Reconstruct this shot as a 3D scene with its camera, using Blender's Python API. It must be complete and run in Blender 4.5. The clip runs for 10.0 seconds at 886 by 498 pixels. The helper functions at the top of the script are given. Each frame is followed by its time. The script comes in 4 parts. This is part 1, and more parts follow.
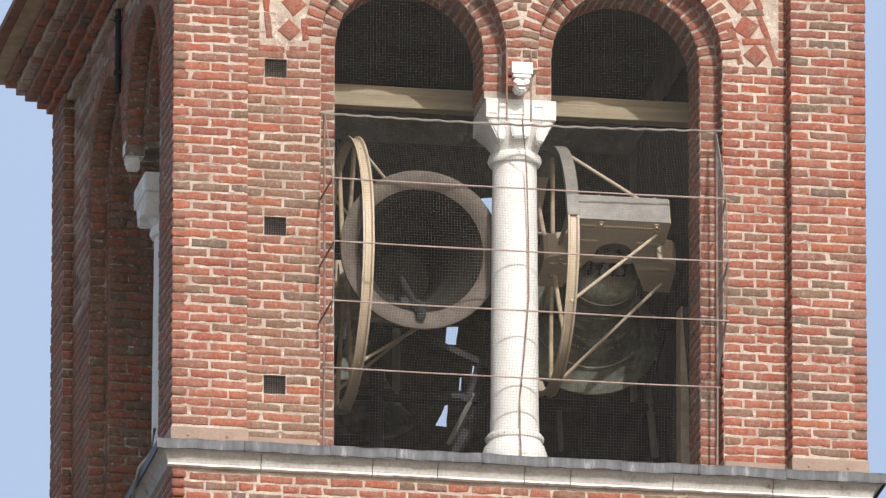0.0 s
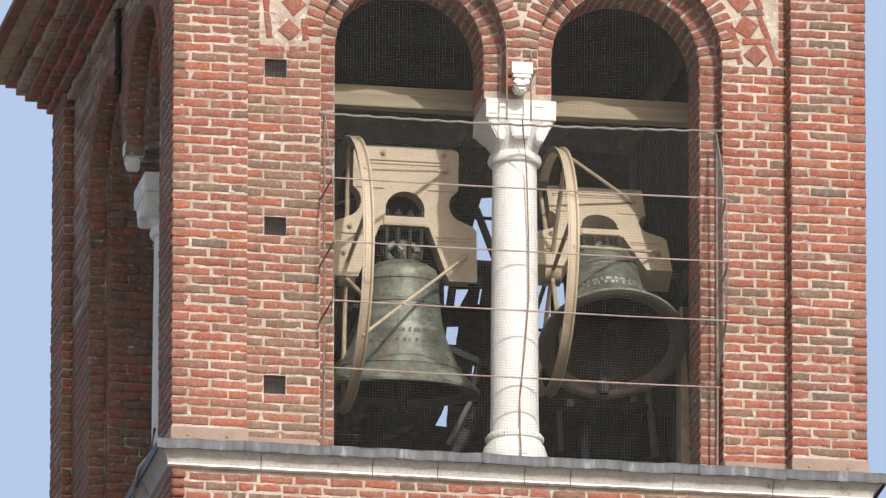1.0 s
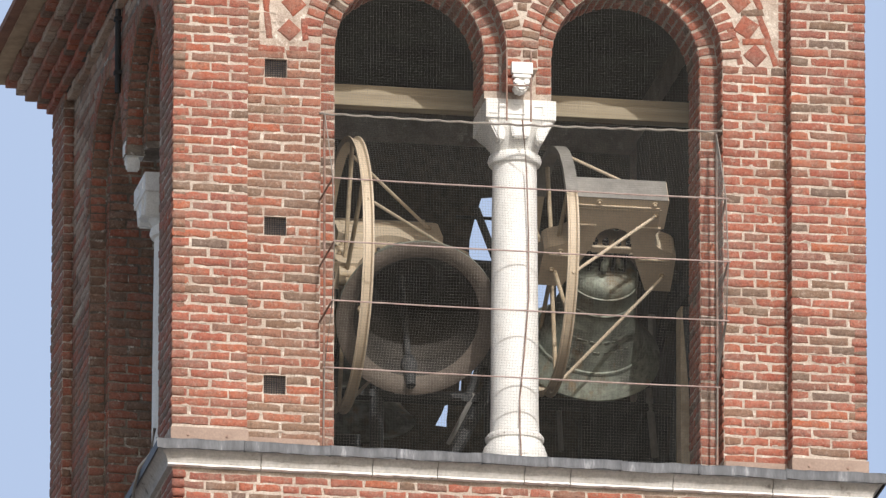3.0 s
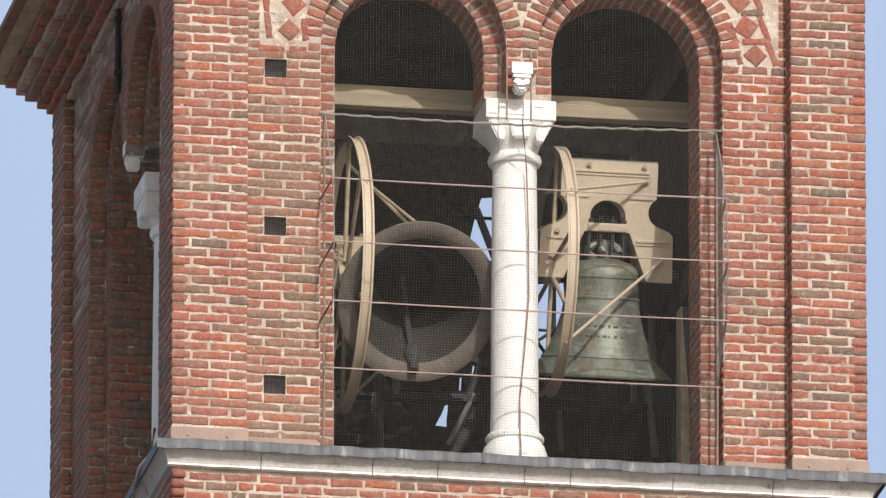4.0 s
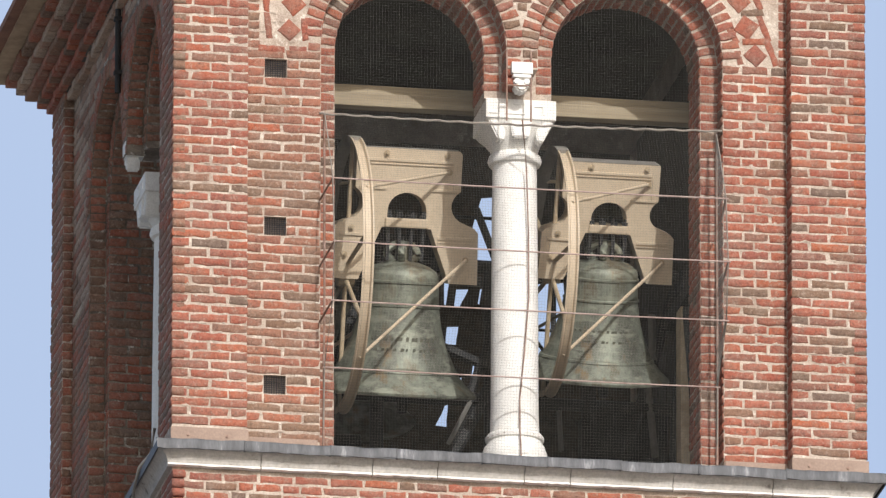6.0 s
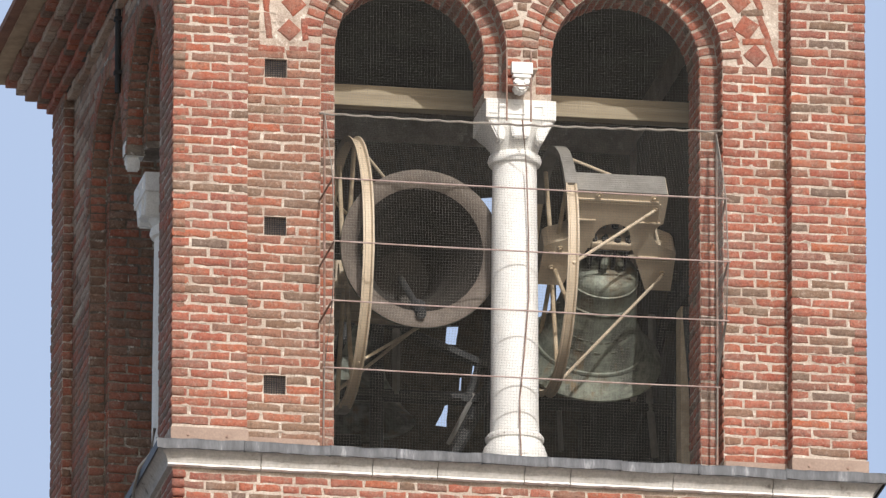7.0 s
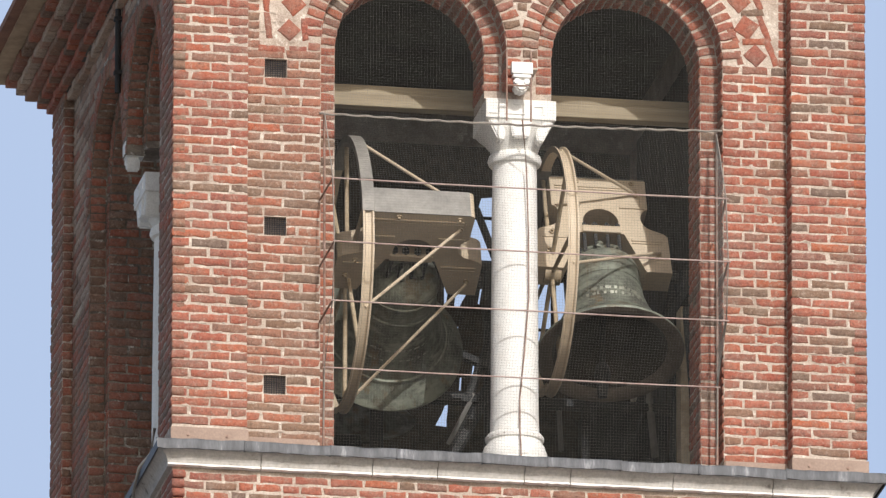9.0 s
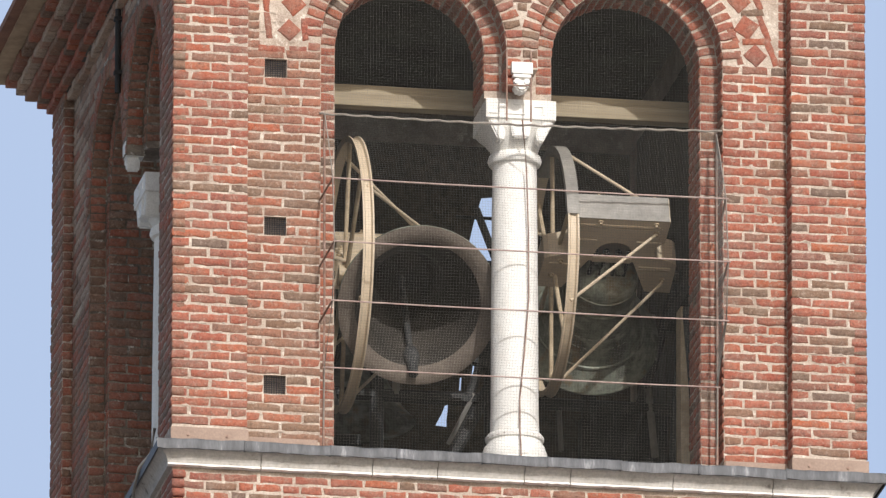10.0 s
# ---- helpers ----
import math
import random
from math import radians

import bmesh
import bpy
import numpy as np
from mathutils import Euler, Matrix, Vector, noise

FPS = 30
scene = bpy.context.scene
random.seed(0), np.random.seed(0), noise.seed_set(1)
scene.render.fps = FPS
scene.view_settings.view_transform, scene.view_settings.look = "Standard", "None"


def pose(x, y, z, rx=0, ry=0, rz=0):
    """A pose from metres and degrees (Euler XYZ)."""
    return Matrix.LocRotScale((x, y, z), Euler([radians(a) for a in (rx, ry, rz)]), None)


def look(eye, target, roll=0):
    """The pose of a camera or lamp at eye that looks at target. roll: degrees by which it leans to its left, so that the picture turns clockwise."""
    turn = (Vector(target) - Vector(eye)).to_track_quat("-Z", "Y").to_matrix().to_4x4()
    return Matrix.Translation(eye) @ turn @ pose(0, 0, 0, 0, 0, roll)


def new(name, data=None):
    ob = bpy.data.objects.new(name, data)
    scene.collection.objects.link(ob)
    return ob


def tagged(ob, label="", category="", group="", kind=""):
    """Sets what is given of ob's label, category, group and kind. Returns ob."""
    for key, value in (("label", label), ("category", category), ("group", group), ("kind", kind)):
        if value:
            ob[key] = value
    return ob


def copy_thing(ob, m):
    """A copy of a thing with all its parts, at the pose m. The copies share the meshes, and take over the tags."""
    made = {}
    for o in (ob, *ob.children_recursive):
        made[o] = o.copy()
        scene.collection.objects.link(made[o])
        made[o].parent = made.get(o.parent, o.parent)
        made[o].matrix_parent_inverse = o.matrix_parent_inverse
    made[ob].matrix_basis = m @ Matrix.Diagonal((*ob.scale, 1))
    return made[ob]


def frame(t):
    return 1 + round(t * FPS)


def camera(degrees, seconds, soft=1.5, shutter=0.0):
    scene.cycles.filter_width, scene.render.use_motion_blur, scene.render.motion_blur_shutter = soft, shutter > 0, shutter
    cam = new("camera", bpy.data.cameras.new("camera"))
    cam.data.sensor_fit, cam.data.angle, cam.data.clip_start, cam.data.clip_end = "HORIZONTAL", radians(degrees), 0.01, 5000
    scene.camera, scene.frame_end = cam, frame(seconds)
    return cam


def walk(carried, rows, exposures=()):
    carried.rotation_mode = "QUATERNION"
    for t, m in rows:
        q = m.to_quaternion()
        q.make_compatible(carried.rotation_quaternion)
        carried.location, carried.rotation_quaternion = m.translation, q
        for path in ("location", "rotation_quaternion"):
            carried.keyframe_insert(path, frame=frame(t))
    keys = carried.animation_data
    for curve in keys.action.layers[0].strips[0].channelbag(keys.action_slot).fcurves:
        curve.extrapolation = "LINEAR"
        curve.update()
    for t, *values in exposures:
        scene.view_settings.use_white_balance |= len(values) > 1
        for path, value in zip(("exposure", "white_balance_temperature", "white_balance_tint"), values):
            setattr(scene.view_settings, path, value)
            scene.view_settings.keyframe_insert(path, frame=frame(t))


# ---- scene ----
# ---- camera: far away on the ground, on a tripod, looking up at the belfry ----
cam = camera(2.6444, 10.0, soft=1.35)
EYE = (-23.574, -131.746, -39.801)
VIEW = look(EYE, (-0.575, 0.0, 1.600), 0.059)
walk(cam, [(0.0, VIEW), (10.0, VIEW)], [(0.0, 0.12, 6330, 10), (10.0, 0.12, 6330, 10)])

# ---- light: clear sky and sun, high and to the right of the front ----
SUN_ELEV, SUN_AZ = 30.0, 8.0            # degrees; azimuth from the front wall's normal towards +x
world = bpy.data.worlds.new("sky")
scene.world = world
world.use_nodes = True
wn = world.node_tree.nodes
sky = wn.new("ShaderNodeTexSky")
sky.sky_type = "NISHITA"
sky.sun_disc = False
sky.sun_elevation = radians(SUN_ELEV)
sky.sun_rotation = radians(180.0 - SUN_AZ)
sky.air_density, sky.dust_density, sky.ozone_density = 1.0, 3.0, 1.2
wn["Background"].inputs["Strength"].default_value = 0.12
world.node_tree.links.new(sky.outputs["Color"], wn["Background"].inputs["Color"])
sun = new("sun", bpy.data.lights.new("sun", "SUN"))
sun.data.energy, sun.data.angle, sun.data.color = 2.75, radians(0.55), (1.0, 0.97, 0.92)
sx, sy = math.sin(radians(SUN_AZ)), -math.cos(radians(SUN_AZ))
ce, se = math.cos(radians(SUN_ELEV)), math.sin(radians(SUN_ELEV))
sun.matrix_world = look((sx * ce * 60, sy * ce * 60, se * 60), (0, 0, 0))


# ---- materials ----
def material(name, rough=0.8, metal=0.0):
    m = bpy.data.materials.new(name)
    m.use_nodes = True
    b = m.node_tree.nodes["Principled BSDF"]
    b.inputs["Roughness"].default_value = rough
    b.inputs["Metallic"].default_value = metal
    return m, m.node_tree, b


def nd(nt, kind, **values):
    n = nt.nodes.new(kind)
    for key, value in values.items():
        n.inputs[key].default_value = value
    return n


def ramp(nt, fac, stops):
    n = nt.nodes.new("ShaderNodeValToRGB")
    el = n.color_ramp.elements
    while len(el) < len(stops):
        el.new(0.5)
    for e, (pos, col) in zip(el, stops):
        e.position, e.color = pos, (*col, 1)
    nt.links.new(fac, n.inputs["Fac"])
    return n.outputs["Color"]


def tex(nt, scale, detail=6.0, rough=0.6, stretch=(1, 1, 1)):
    co = nt.nodes.new("ShaderNodeTexCoord")
    mp = nt.nodes.new("ShaderNodeMapping")
    mp.inputs["Scale"].default_value = stretch
    n = nd(nt, "ShaderNodeTexNoise", Scale=scale, Detail=detail, Roughness=rough)
    nt.links.new(co.outputs["Object"], mp.inputs["Vector"])
    nt.links.new(mp.outputs["Vector"], n.inputs["Vector"])
    return n.outputs["Fac"]


def geo_tex(nt, scale, detail=6.0, rough=0.6, stretch=(1, 1, 1)):
    g = nt.nodes.new("ShaderNodeNewGeometry")
    mp = nt.nodes.new("ShaderNodeMapping")
    mp.inputs["Scale"].default_value = stretch
    n = nd(nt, "ShaderNodeTexNoise", Scale=scale, Detail=detail, Roughness=rough)
    nt.links.new(g.outputs["Position"], mp.inputs["Vector"])
    nt.links.new(mp.outputs["Vector"], n.inputs["Vector"])
    return n.outputs["Fac"]


def mixc(nt, fac, a, b, mode="MIX"):
    n = nt.nodes.new("ShaderNodeMix")
    n.data_type, n.blend_type = "RGBA", mode
    for sock, val in ((n.inputs[0], fac), (n.inputs[6], a), (n.inputs[7], b)):
        if isinstance(val, bpy.types.NodeSocket):
            nt.links.new(val, sock)
        elif isinstance(val, tuple):
            sock.default_value = (*val, 1)
        else:
            sock.default_value = val
    return n.outputs[2]


def bump(nt, bsdf, fac, strength=0.3, dist=0.01):
    n = nd(nt, "ShaderNodeBump", Strength=strength, Distance=dist)
    nt.links.new(fac, n.inputs["Height"])
    nt.links.new(n.outputs["Normal"], bsdf.inputs["Normal"])


def simple(name, stops, scale, rough=0.8, metal=0.0, fine=60.0, bmp=0.3, dist=0.004, stretch=(1, 1, 1), fineamt=0.35):
    """Base colours blotched at a coarse scale and grained at a fine one."""
    m, nt, b = material(name, rough, metal)
    big = tex(nt, scale, 5.0, 0.6, stretch)
    small = tex(nt, fine, 4.0, 0.6, stretch)
    col = ramp(nt, big, stops)
    grey = ramp(nt, small, [(0.3, (0.55, 0.55, 0.55)), (0.7, (1.15, 1.15, 1.15))])
    nt.links.new(mixc(nt, fineamt, col, mixc(nt, 1.0, col, grey, "MULTIPLY")), b.inputs["Base Color"])
    bump(nt, b, small, bmp, dist)
    return m


def make_brick(name, stops):
    m, nt, b = material(name, 0.9)
    info = nt.nodes.new("ShaderNodeObjectInfo")
    g = nt.nodes.new("ShaderNodeNewGeometry")
    add = nt.nodes.new("ShaderNodeMath")
    add.operation = "ADD"
    nt.links.new(info.outputs["Random"], add.inputs[0])
    nt.links.new(g.outputs["Random Per Island"], add.inputs[1])
    fr = nt.nodes.new("ShaderNodeMath")
    fr.operation = "FRACT"
    nt.links.new(add.outputs[0], fr.inputs[0])
    base = ramp(nt, fr.outputs[0], stops)
    big = geo_tex(nt, 1.3, 4.0, 0.6)
    stain = geo_tex(nt, 9.0, 6.0, 0.7)
    fine = geo_tex(nt, 55.0, 6.0, 0.75)
    dust = ramp(nt, stain, [(0.45, (0, 0, 0)), (0.75, (1, 1, 1))])
    c1 = mixc(nt, dust, base, mixc(nt, 0.6, base, (0.36, 0.29, 0.24)))
    dark = ramp(nt, fine, [(0.28, (0.34, 0.32, 0.31)), (0.5, (0.92, 0.90, 0.88)), (0.7, (1.16, 1.13, 1.10))])
    c2 = mixc(nt, 0.75, c1, mixc(nt, 1.0, c1, dark, "MULTIPLY"))
    tone = ramp(nt, big, [(0.3, (0.82, 0.80, 0.80)), (0.7, (1.1, 1.08, 1.06))])
    c3 = mixc(nt, 1.0, c2, tone, "MULTIPLY")
    lime = ramp(nt, geo_tex(nt, 24.0, 7.0, 0.78), [(0.53, (0, 0, 0)), (0.66, (0.65, 0.65, 0.65))])
    c4 = mixc(nt, lime, c3, (0.48, 0.37, 0.29))
    soot = ramp(nt, geo_tex(nt, 17.0, 6.0, 0.75), [(0.33, (0.6, 0.6, 0.6)), (0.45, (0, 0, 0))])
    nt.links.new(mixc(nt, soot, c4, (0.13, 0.082, 0.06)), b.inputs["Base Color"])
    bump(nt, b, fine, 0.9, 0.016)
    return m


def make_mortar(name, stops):
    m, nt, b = material(name, 0.95)
    big = geo_tex(nt, 4.0, 5.0, 0.65)
    fine = geo_tex(nt, 80.0, 4.0, 0.7)
    lime = ramp(nt, geo_tex(nt, 13.0, 6.0, 0.72), [(0.56, (0, 0, 0)), (0.66, (0.85, 0.85, 0.85))])
    c = mixc(nt, lime, ramp(nt, big, stops), (0.80, 0.74, 0.66))
    grey = ramp(nt, fine, [(0.3, (0.65, 0.63, 0.6)), (0.7, (1.1, 1.1, 1.1))])
    nt.links.new(mixc(nt, 1.0, c, grey, "MULTIPLY"), b.inputs["Base Color"])
    bump(nt, b, fine, 0.6, 0.006)
    return m


BRICK_STOPS = [(0.0, (0.398, 0.125, 0.083)), (0.16, (0.465, 0.156, 0.101)), (0.30, (0.359, 0.130, 0.096)), (0.42, (0.477, 0.149, 0.086)),
               (0.54, (0.318, 0.142, 0.106)), (0.64, (0.437, 0.166, 0.112)), (0.74, (0.497, 0.154, 0.078)), (0.80, (0.371, 0.149, 0.106)),
               (0.88, (0.260, 0.165, 0.112)), (0.95, (0.205, 0.142, 0.112)), (1.0, (0.398, 0.136, 0.088))]
# the recessed panels and the shaded side: an older, browner batch
OLD_STOPS = [(0.0, (0.403, 0.162, 0.114)), (0.14, (0.336, 0.191, 0.129)), (0.28, (0.459, 0.167, 0.109)), (0.42, (0.280, 0.176, 0.119)), (0.55, (0.381, 0.171, 0.124)),
             (0.68, (0.493, 0.157, 0.089)), (0.80, (0.319, 0.201, 0.139)), (0.90, (0.252, 0.167, 0.119)), (1.0, (0.414, 0.167, 0.114))]
BRICK = make_brick("brick", BRICK_STOPS)
BRICK_OLD = make_brick("old_brick", OLD_STOPS)
# bricks under the eaves: old limewash, paler still with bounced light in the colour
BRICK_LIME_LIT = make_brick("limewashed_lit_brick", [(0.0, (0.56, 0.45, 0.36)), (0.25, (0.46, 0.30, 0.22)), (0.45, (0.62, 0.53, 0.43)), (0.65, (0.44, 0.24, 0.17)), (0.85, (0.58, 0.48, 0.39)), (1.0, (0.50, 0.37, 0.29))])
MORTAR = make_mortar("mortar", [(0.3, (0.37, 0.285, 0.23)), (0.48, (0.52, 0.425, 0.355)), (0.64, (0.64, 0.555, 0.475))])
# darker copy of the mortar: the left wall's shade put into the colour
MORTAR_SHADED = make_mortar("shaded_mortar", [(0.3, (0.16, 0.125, 0.10)), (0.50, (0.25, 0.205, 0.165)), (0.66, (0.42, 0.36, 0.29))])
WHITE = simple("white_stone", [(0.3, (0.803, 0.776, 0.728)), (0.5, (0.896, 0.880, 0.842)), (0.72, (0.824, 0.792, 0.738))], 5.0, 0.75, fine=90, bmp=0.35)
STONE = simple("ledge_stone", [(0.30, (0.20, 0.175, 0.155)), (0.38, (0.44, 0.41, 0.375)), (0.70, (0.54, 0.51, 0.48))], 5.0, 0.85, fine=38, bmp=0.5, fineamt=0.5)
LEAD = simple("lead_sheet", [(0.3, (0.043, 0.044, 0.050)), (0.50, (0.078, 0.080, 0.088)), (0.62, (0.109, 0.111, 0.121)), (0.72, (0.264, 0.264, 0.275))], 6.0, 0.55, 0.15, fine=30, bmp=0.4, stretch=(2.2, 1, 0.5), fineamt=0.5)
COPPER = simple("brown_flashing", [(0.3, (0.24, 0.16, 0.12)), (0.6, (0.34, 0.24, 0.185)), (0.8, (0.40, 0.30, 0.24))], 4.0, 0.6, 0.1, fine=60)
CREAM = simple("cream_paint", [(0.3, (0.502, 0.403, 0.287)), (0.55, (0.583, 0.482, 0.355)), (0.8, (0.533, 0.433, 0.312))], 3.0, 0.55, fine=35, bmp=0.12, fineamt=0.2)
CREAM_DK = simple("rusty_cream_paint", [(0.3, (0.36, 0.27, 0.17)), (0.6, (0.52, 0.42, 0.29)), (0.8, (0.58, 0.48, 0.34))], 8.0, 0.6, fine=60, bmp=0.2)
TIMBER = simple("weathered_beam", [(0.3, (0.295, 0.240, 0.164)), (0.6, (0.410, 0.344, 0.242)), (0.8, (0.344, 0.280, 0.195))], 2.0, 0.8, fine=25, stretch=(0.3, 6, 6))
GALV = simple("zinc_sheet", [(0.3, (0.210, 0.200, 0.186)), (0.6, (0.304, 0.290, 0.265)), (0.8, (0.357, 0.330, 0.288))], 5.0, 0.6, 0.1, fine=30, bmp=0.15)
STEEL = simple("dark_steel", [(0.3, (0.022, 0.023, 0.025)), (0.7, (0.05, 0.05, 0.05))], 6.0, 0.8, 0.0)
WIRE = simple("pale_rusty_wire", [(0.3, (0.36, 0.25, 0.22)), (0.7, (0.52, 0.41, 0.37))], 12.0, 0.6, 0.2)
RUST = simple("rusty_wire", [(0.3, (0.22, 0.12, 0.08)), (0.7, (0.42, 0.30, 0.25))], 12.0, 0.7, 0.2)
ROPE = simple("grey_rope", [(0.3, (0.20, 0.175, 0.15)), (0.7, (0.33, 0.295, 0.26))], 14.0, 0.9)
NET = simple("net_cord", [(0.3, (0.24, 0.23, 0.21)), (0.7, (0.31, 0.30, 0.28))], 6.0, 0.9)
GRILLE = simple("grille_wire", [(0.3, (0.07, 0.075, 0.085)), (0.7, (0.13, 0.135, 0.15))], 10.0, 0.6, 0.4)
# floor and ceiling plaster, darkened to deepen the chamber's shade
PLASTER = simple("chamber_shade_plaster", [(0.3, (0.075, 0.069, 0.063)), (0.7, (0.150, 0.138, 0.123))], 1.5, 0.95)
GROUND = simple("paving", [(0.3, (0.22, 0.207, 0.19)), (0.7, (0.31, 0.295, 0.27))], 0.3, 0.9, fine=8)
TILE = simple("roof_clay", [(0.3, (0.20, 0.10, 0.07)), (0.7, (0.34, 0.18, 0.12))], 4.0, 0.9)
EAVES = simple("eaves_clay", [(0.3, (0.30, 0.21, 0.14)), (0.55, (0.48, 0.36, 0.24)), (0.75, (0.40, 0.28, 0.19))], 3.0, 0.9, fine=20, bmp=0.6)
# near-black for the added screens that darken the chamber
WOOD = simple("chamber_dark_board", [(0.3, (0.045, 0.038, 0.032)), (0.7, (0.10, 0.082, 0.062))], 3.0, 0.85, fine=30, stretch=(6, 0.4, 6))


def make_bronze():
    m, nt, b = material("bell_bronze", 0.58, 0.40)
    big = tex(nt, 2.6, 6.0, 0.65, (1, 1, 0.45))
    fine = tex(nt, 26.0, 5.0, 0.7, (1, 1, 0.6))
    c = ramp(nt, big, [(0.30, (0.070, 0.065, 0.056)), (0.42, (0.145, 0.151, 0.126)), (0.52, (0.226, 0.249, 0.203)), (0.60, (0.175, 0.163, 0.122)), (0.72, (0.215, 0.151, 0.082))])
    grey = ramp(nt, fine, [(0.3, (0.6, 0.6, 0.6)), (0.7, (1.2, 1.2, 1.2))])
    c = mixc(nt, 0.85, c, mixc(nt, 1.0, c, grey, "MULTIPLY"))
    belts = ramp(nt, tex(nt, 3.0, 6.0, 0.7, (1.2, 1.2, 3.5)), [(0.50, (0, 0, 0)), (0.62, (0.8, 0.8, 0.8))])
    c = mixc(nt, belts, c, (0.33, 0.35, 0.28))
    runs = ramp(nt, tex(nt, 5.0, 5.0, 0.6, (1.5, 1.5, 0.2)), [(0.58, (0, 0, 0)), (0.70, (0.7, 0.7, 0.7))])
    nt.links.new(mixc(nt, runs, c, (0.23, 0.15, 0.075)), b.inputs["Base Color"])
    bump(nt, b, fine, 0.25, 0.004)
    return m


BRONZE = make_bronze()
# bells' inside: shade of the hollow put into a darker bronze
BRONZE_IN = simple("shaded_bronze_inside", [(0.3, (0.022, 0.019, 0.016)), (0.7, (0.05, 0.042, 0.034))], 4.0, 0.7, 0.1, fine=30)
LETTERS = simple("worn_raised_letters", [(0.3, (0.20, 0.205, 0.165)), (0.7, (0.30, 0.30, 0.245))], 8.0, 0.5, 0.3)
LIP = simple("dusty_bronze_lip", [(0.3, (0.10, 0.080, 0.065)), (0.7, (0.16, 0.129, 0.105))], 5.0, 0.75, 0.0, fine=40)


# ---- mesh helpers ----
def mesh_of(bm, name, mat, smooth=False, keep=False):
    me = bpy.data.meshes.new(name)
    bmesh.ops.recalc_face_normals(bm, faces=bm.faces[:])
    bm.to_mesh(me)
    bm.free()
    if mat:
        me.materials.append(mat)
    if smooth:
        for f in me.polygons:
            f.use_smooth = True
        me.set_sharp_from_angle(angle=radians(38))
    return me


def part(name, bm, mat, parent, label="", smooth=False):
    ob = new(name, mesh_of(bm, name, mat, smooth))
    ob.parent = parent
    if label:
        tagged(ob, label)
    return ob


def thing(name, bm, mat, label, category, kind="", group="", smooth=False):
    return tagged(new(name, mesh_of(bm, name, mat, smooth)), label, category, group, kind)


def empty(name, m, label, category, group="", kind=""):
    ob = new(name)
    ob.empty_display_size = 0.1
    ob.matrix_basis = m
    return tagged(ob, label, category, group, kind)


def add_box(bm, x0, x1, y0, y1, z0, z1, bevel=0.0):
    r = bmesh.ops.create_cube(bm, size=1.0, matrix=Matrix.Translation(((x0 + x1) / 2, (y0 + y1) / 2, (z0 + z1) / 2))
                              @ Matrix.Diagonal((x1 - x0, y1 - y0, z1 - z0, 1)))
    if bevel:
        es = list({e for v in r["verts"] for e in v.link_edges})
        bmesh.ops.bevel(bm, geom=es, offset=bevel, segments=2, profile=0.6, affect="EDGES")


def add_rod(bm, a, b, r, sides=8, r2=None):
    a, b = Vector(a), Vector(b)
    d = b - a
    m = Matrix.Translation((a + b) / 2) @ d.to_track_quat("Z", "Y").to_matrix().to_4x4()
    bmesh.ops.create_cone(bm, cap_ends=True, segments=sides, radius1=r, radius2=r if r2 is None else r2, depth=d.length, matrix=m)


def add_tube(bm, pts, r, sides=6):
    """A tube along a line of points."""
    pts = [Vector(q) for q in pts]
    rings = []
    for i, q in enumerate(pts):
        d = (pts[min(i + 1, len(pts) - 1)] - pts[max(i - 1, 0)]).normalized()
        side = d.orthogonal().normalized() if abs(d.z) > 0.9 else d.cross(Vector((0, 0, 1))).normalized()
        up = side.cross(d)
        rings.append([bm.verts.new(q + r * (math.cos(k * math.tau / sides) * side + math.sin(k * math.tau / sides) * up)) for k in range(sides)])
    for p, q in zip(rings, rings[1:]):
        for k in range(sides):
            bm.faces.new((p[k], p[(k + 1) % sides], q[(k + 1) % sides], q[k]))
    bm.faces.new(rings[0][::-1])
    bm.faces.new(rings[-1])


def add_lathe(bm, profile, segments=48, m=Matrix.Identity(4), wave=None):
    """Revolves (radius, z) pairs about z."""
    rings = []
    for r, z in profile:
        if r < 1e-5:
            rings.append([bm.verts.new(m @ Vector((0, 0, z)))])
        else:
            rings.append([bm.verts.new(m @ Vector((r * math.cos(k * math.tau / segments), r * math.sin(k * math.tau / segments), z))) for k in range(segments)])
    for p, q in zip(rings, rings[1:]):
        for k in range(segments):
            k2 = (k + 1) % segments
            if len(p) == 1 and len(q) > 1:
                bm.faces.new((p[0], q[k2], q[k]))
            elif len(q) == 1 and len(p) > 1:
                bm.faces.new((p[k], p[k2], q[0]))
            elif len(p) > 1:
                bm.faces.new((p[k], p[k2], q[k2], q[k]))


def add_prism(bm, outline, y0, y1):
    """Extrudes an outline of (x, z) from y0 to y1."""
    f = bm.faces.new([bm.verts.new((x, y0, z)) for x, z in outline])
    r = bmesh.ops.extrude_face_region(bm, geom=[f])
    bmesh.ops.translate(bm, vec=(0, y1 - y0, 0), verts=[g for g in r["geom"] if isinstance(g, bmesh.types.BMVert)])


def arc(cx, cz, r, a0, a1, n=20):
    return [(cx + r * math.cos(radians(a0 + (a1 - a0) * i / n)), cz + r * math.sin(radians(a0 + (a1 - a0) * i / n))) for i in range(n + 1)]


# ---- the tower's plan ----
W, DEPTH = 5.15, 5.84                 # front width, side depth
COURSE, Z1 = 0.0711, 0.20             # brick course height, middle of the first course above the ledge
TOP = 4.34                            # where the cornice begins
GROUND_Z = -41.4
PIER = 0.560                          # width of the corner piers
STEP1, STEP2, THICK = 0.17, 0.36, 0.80
rng = random.Random(7)


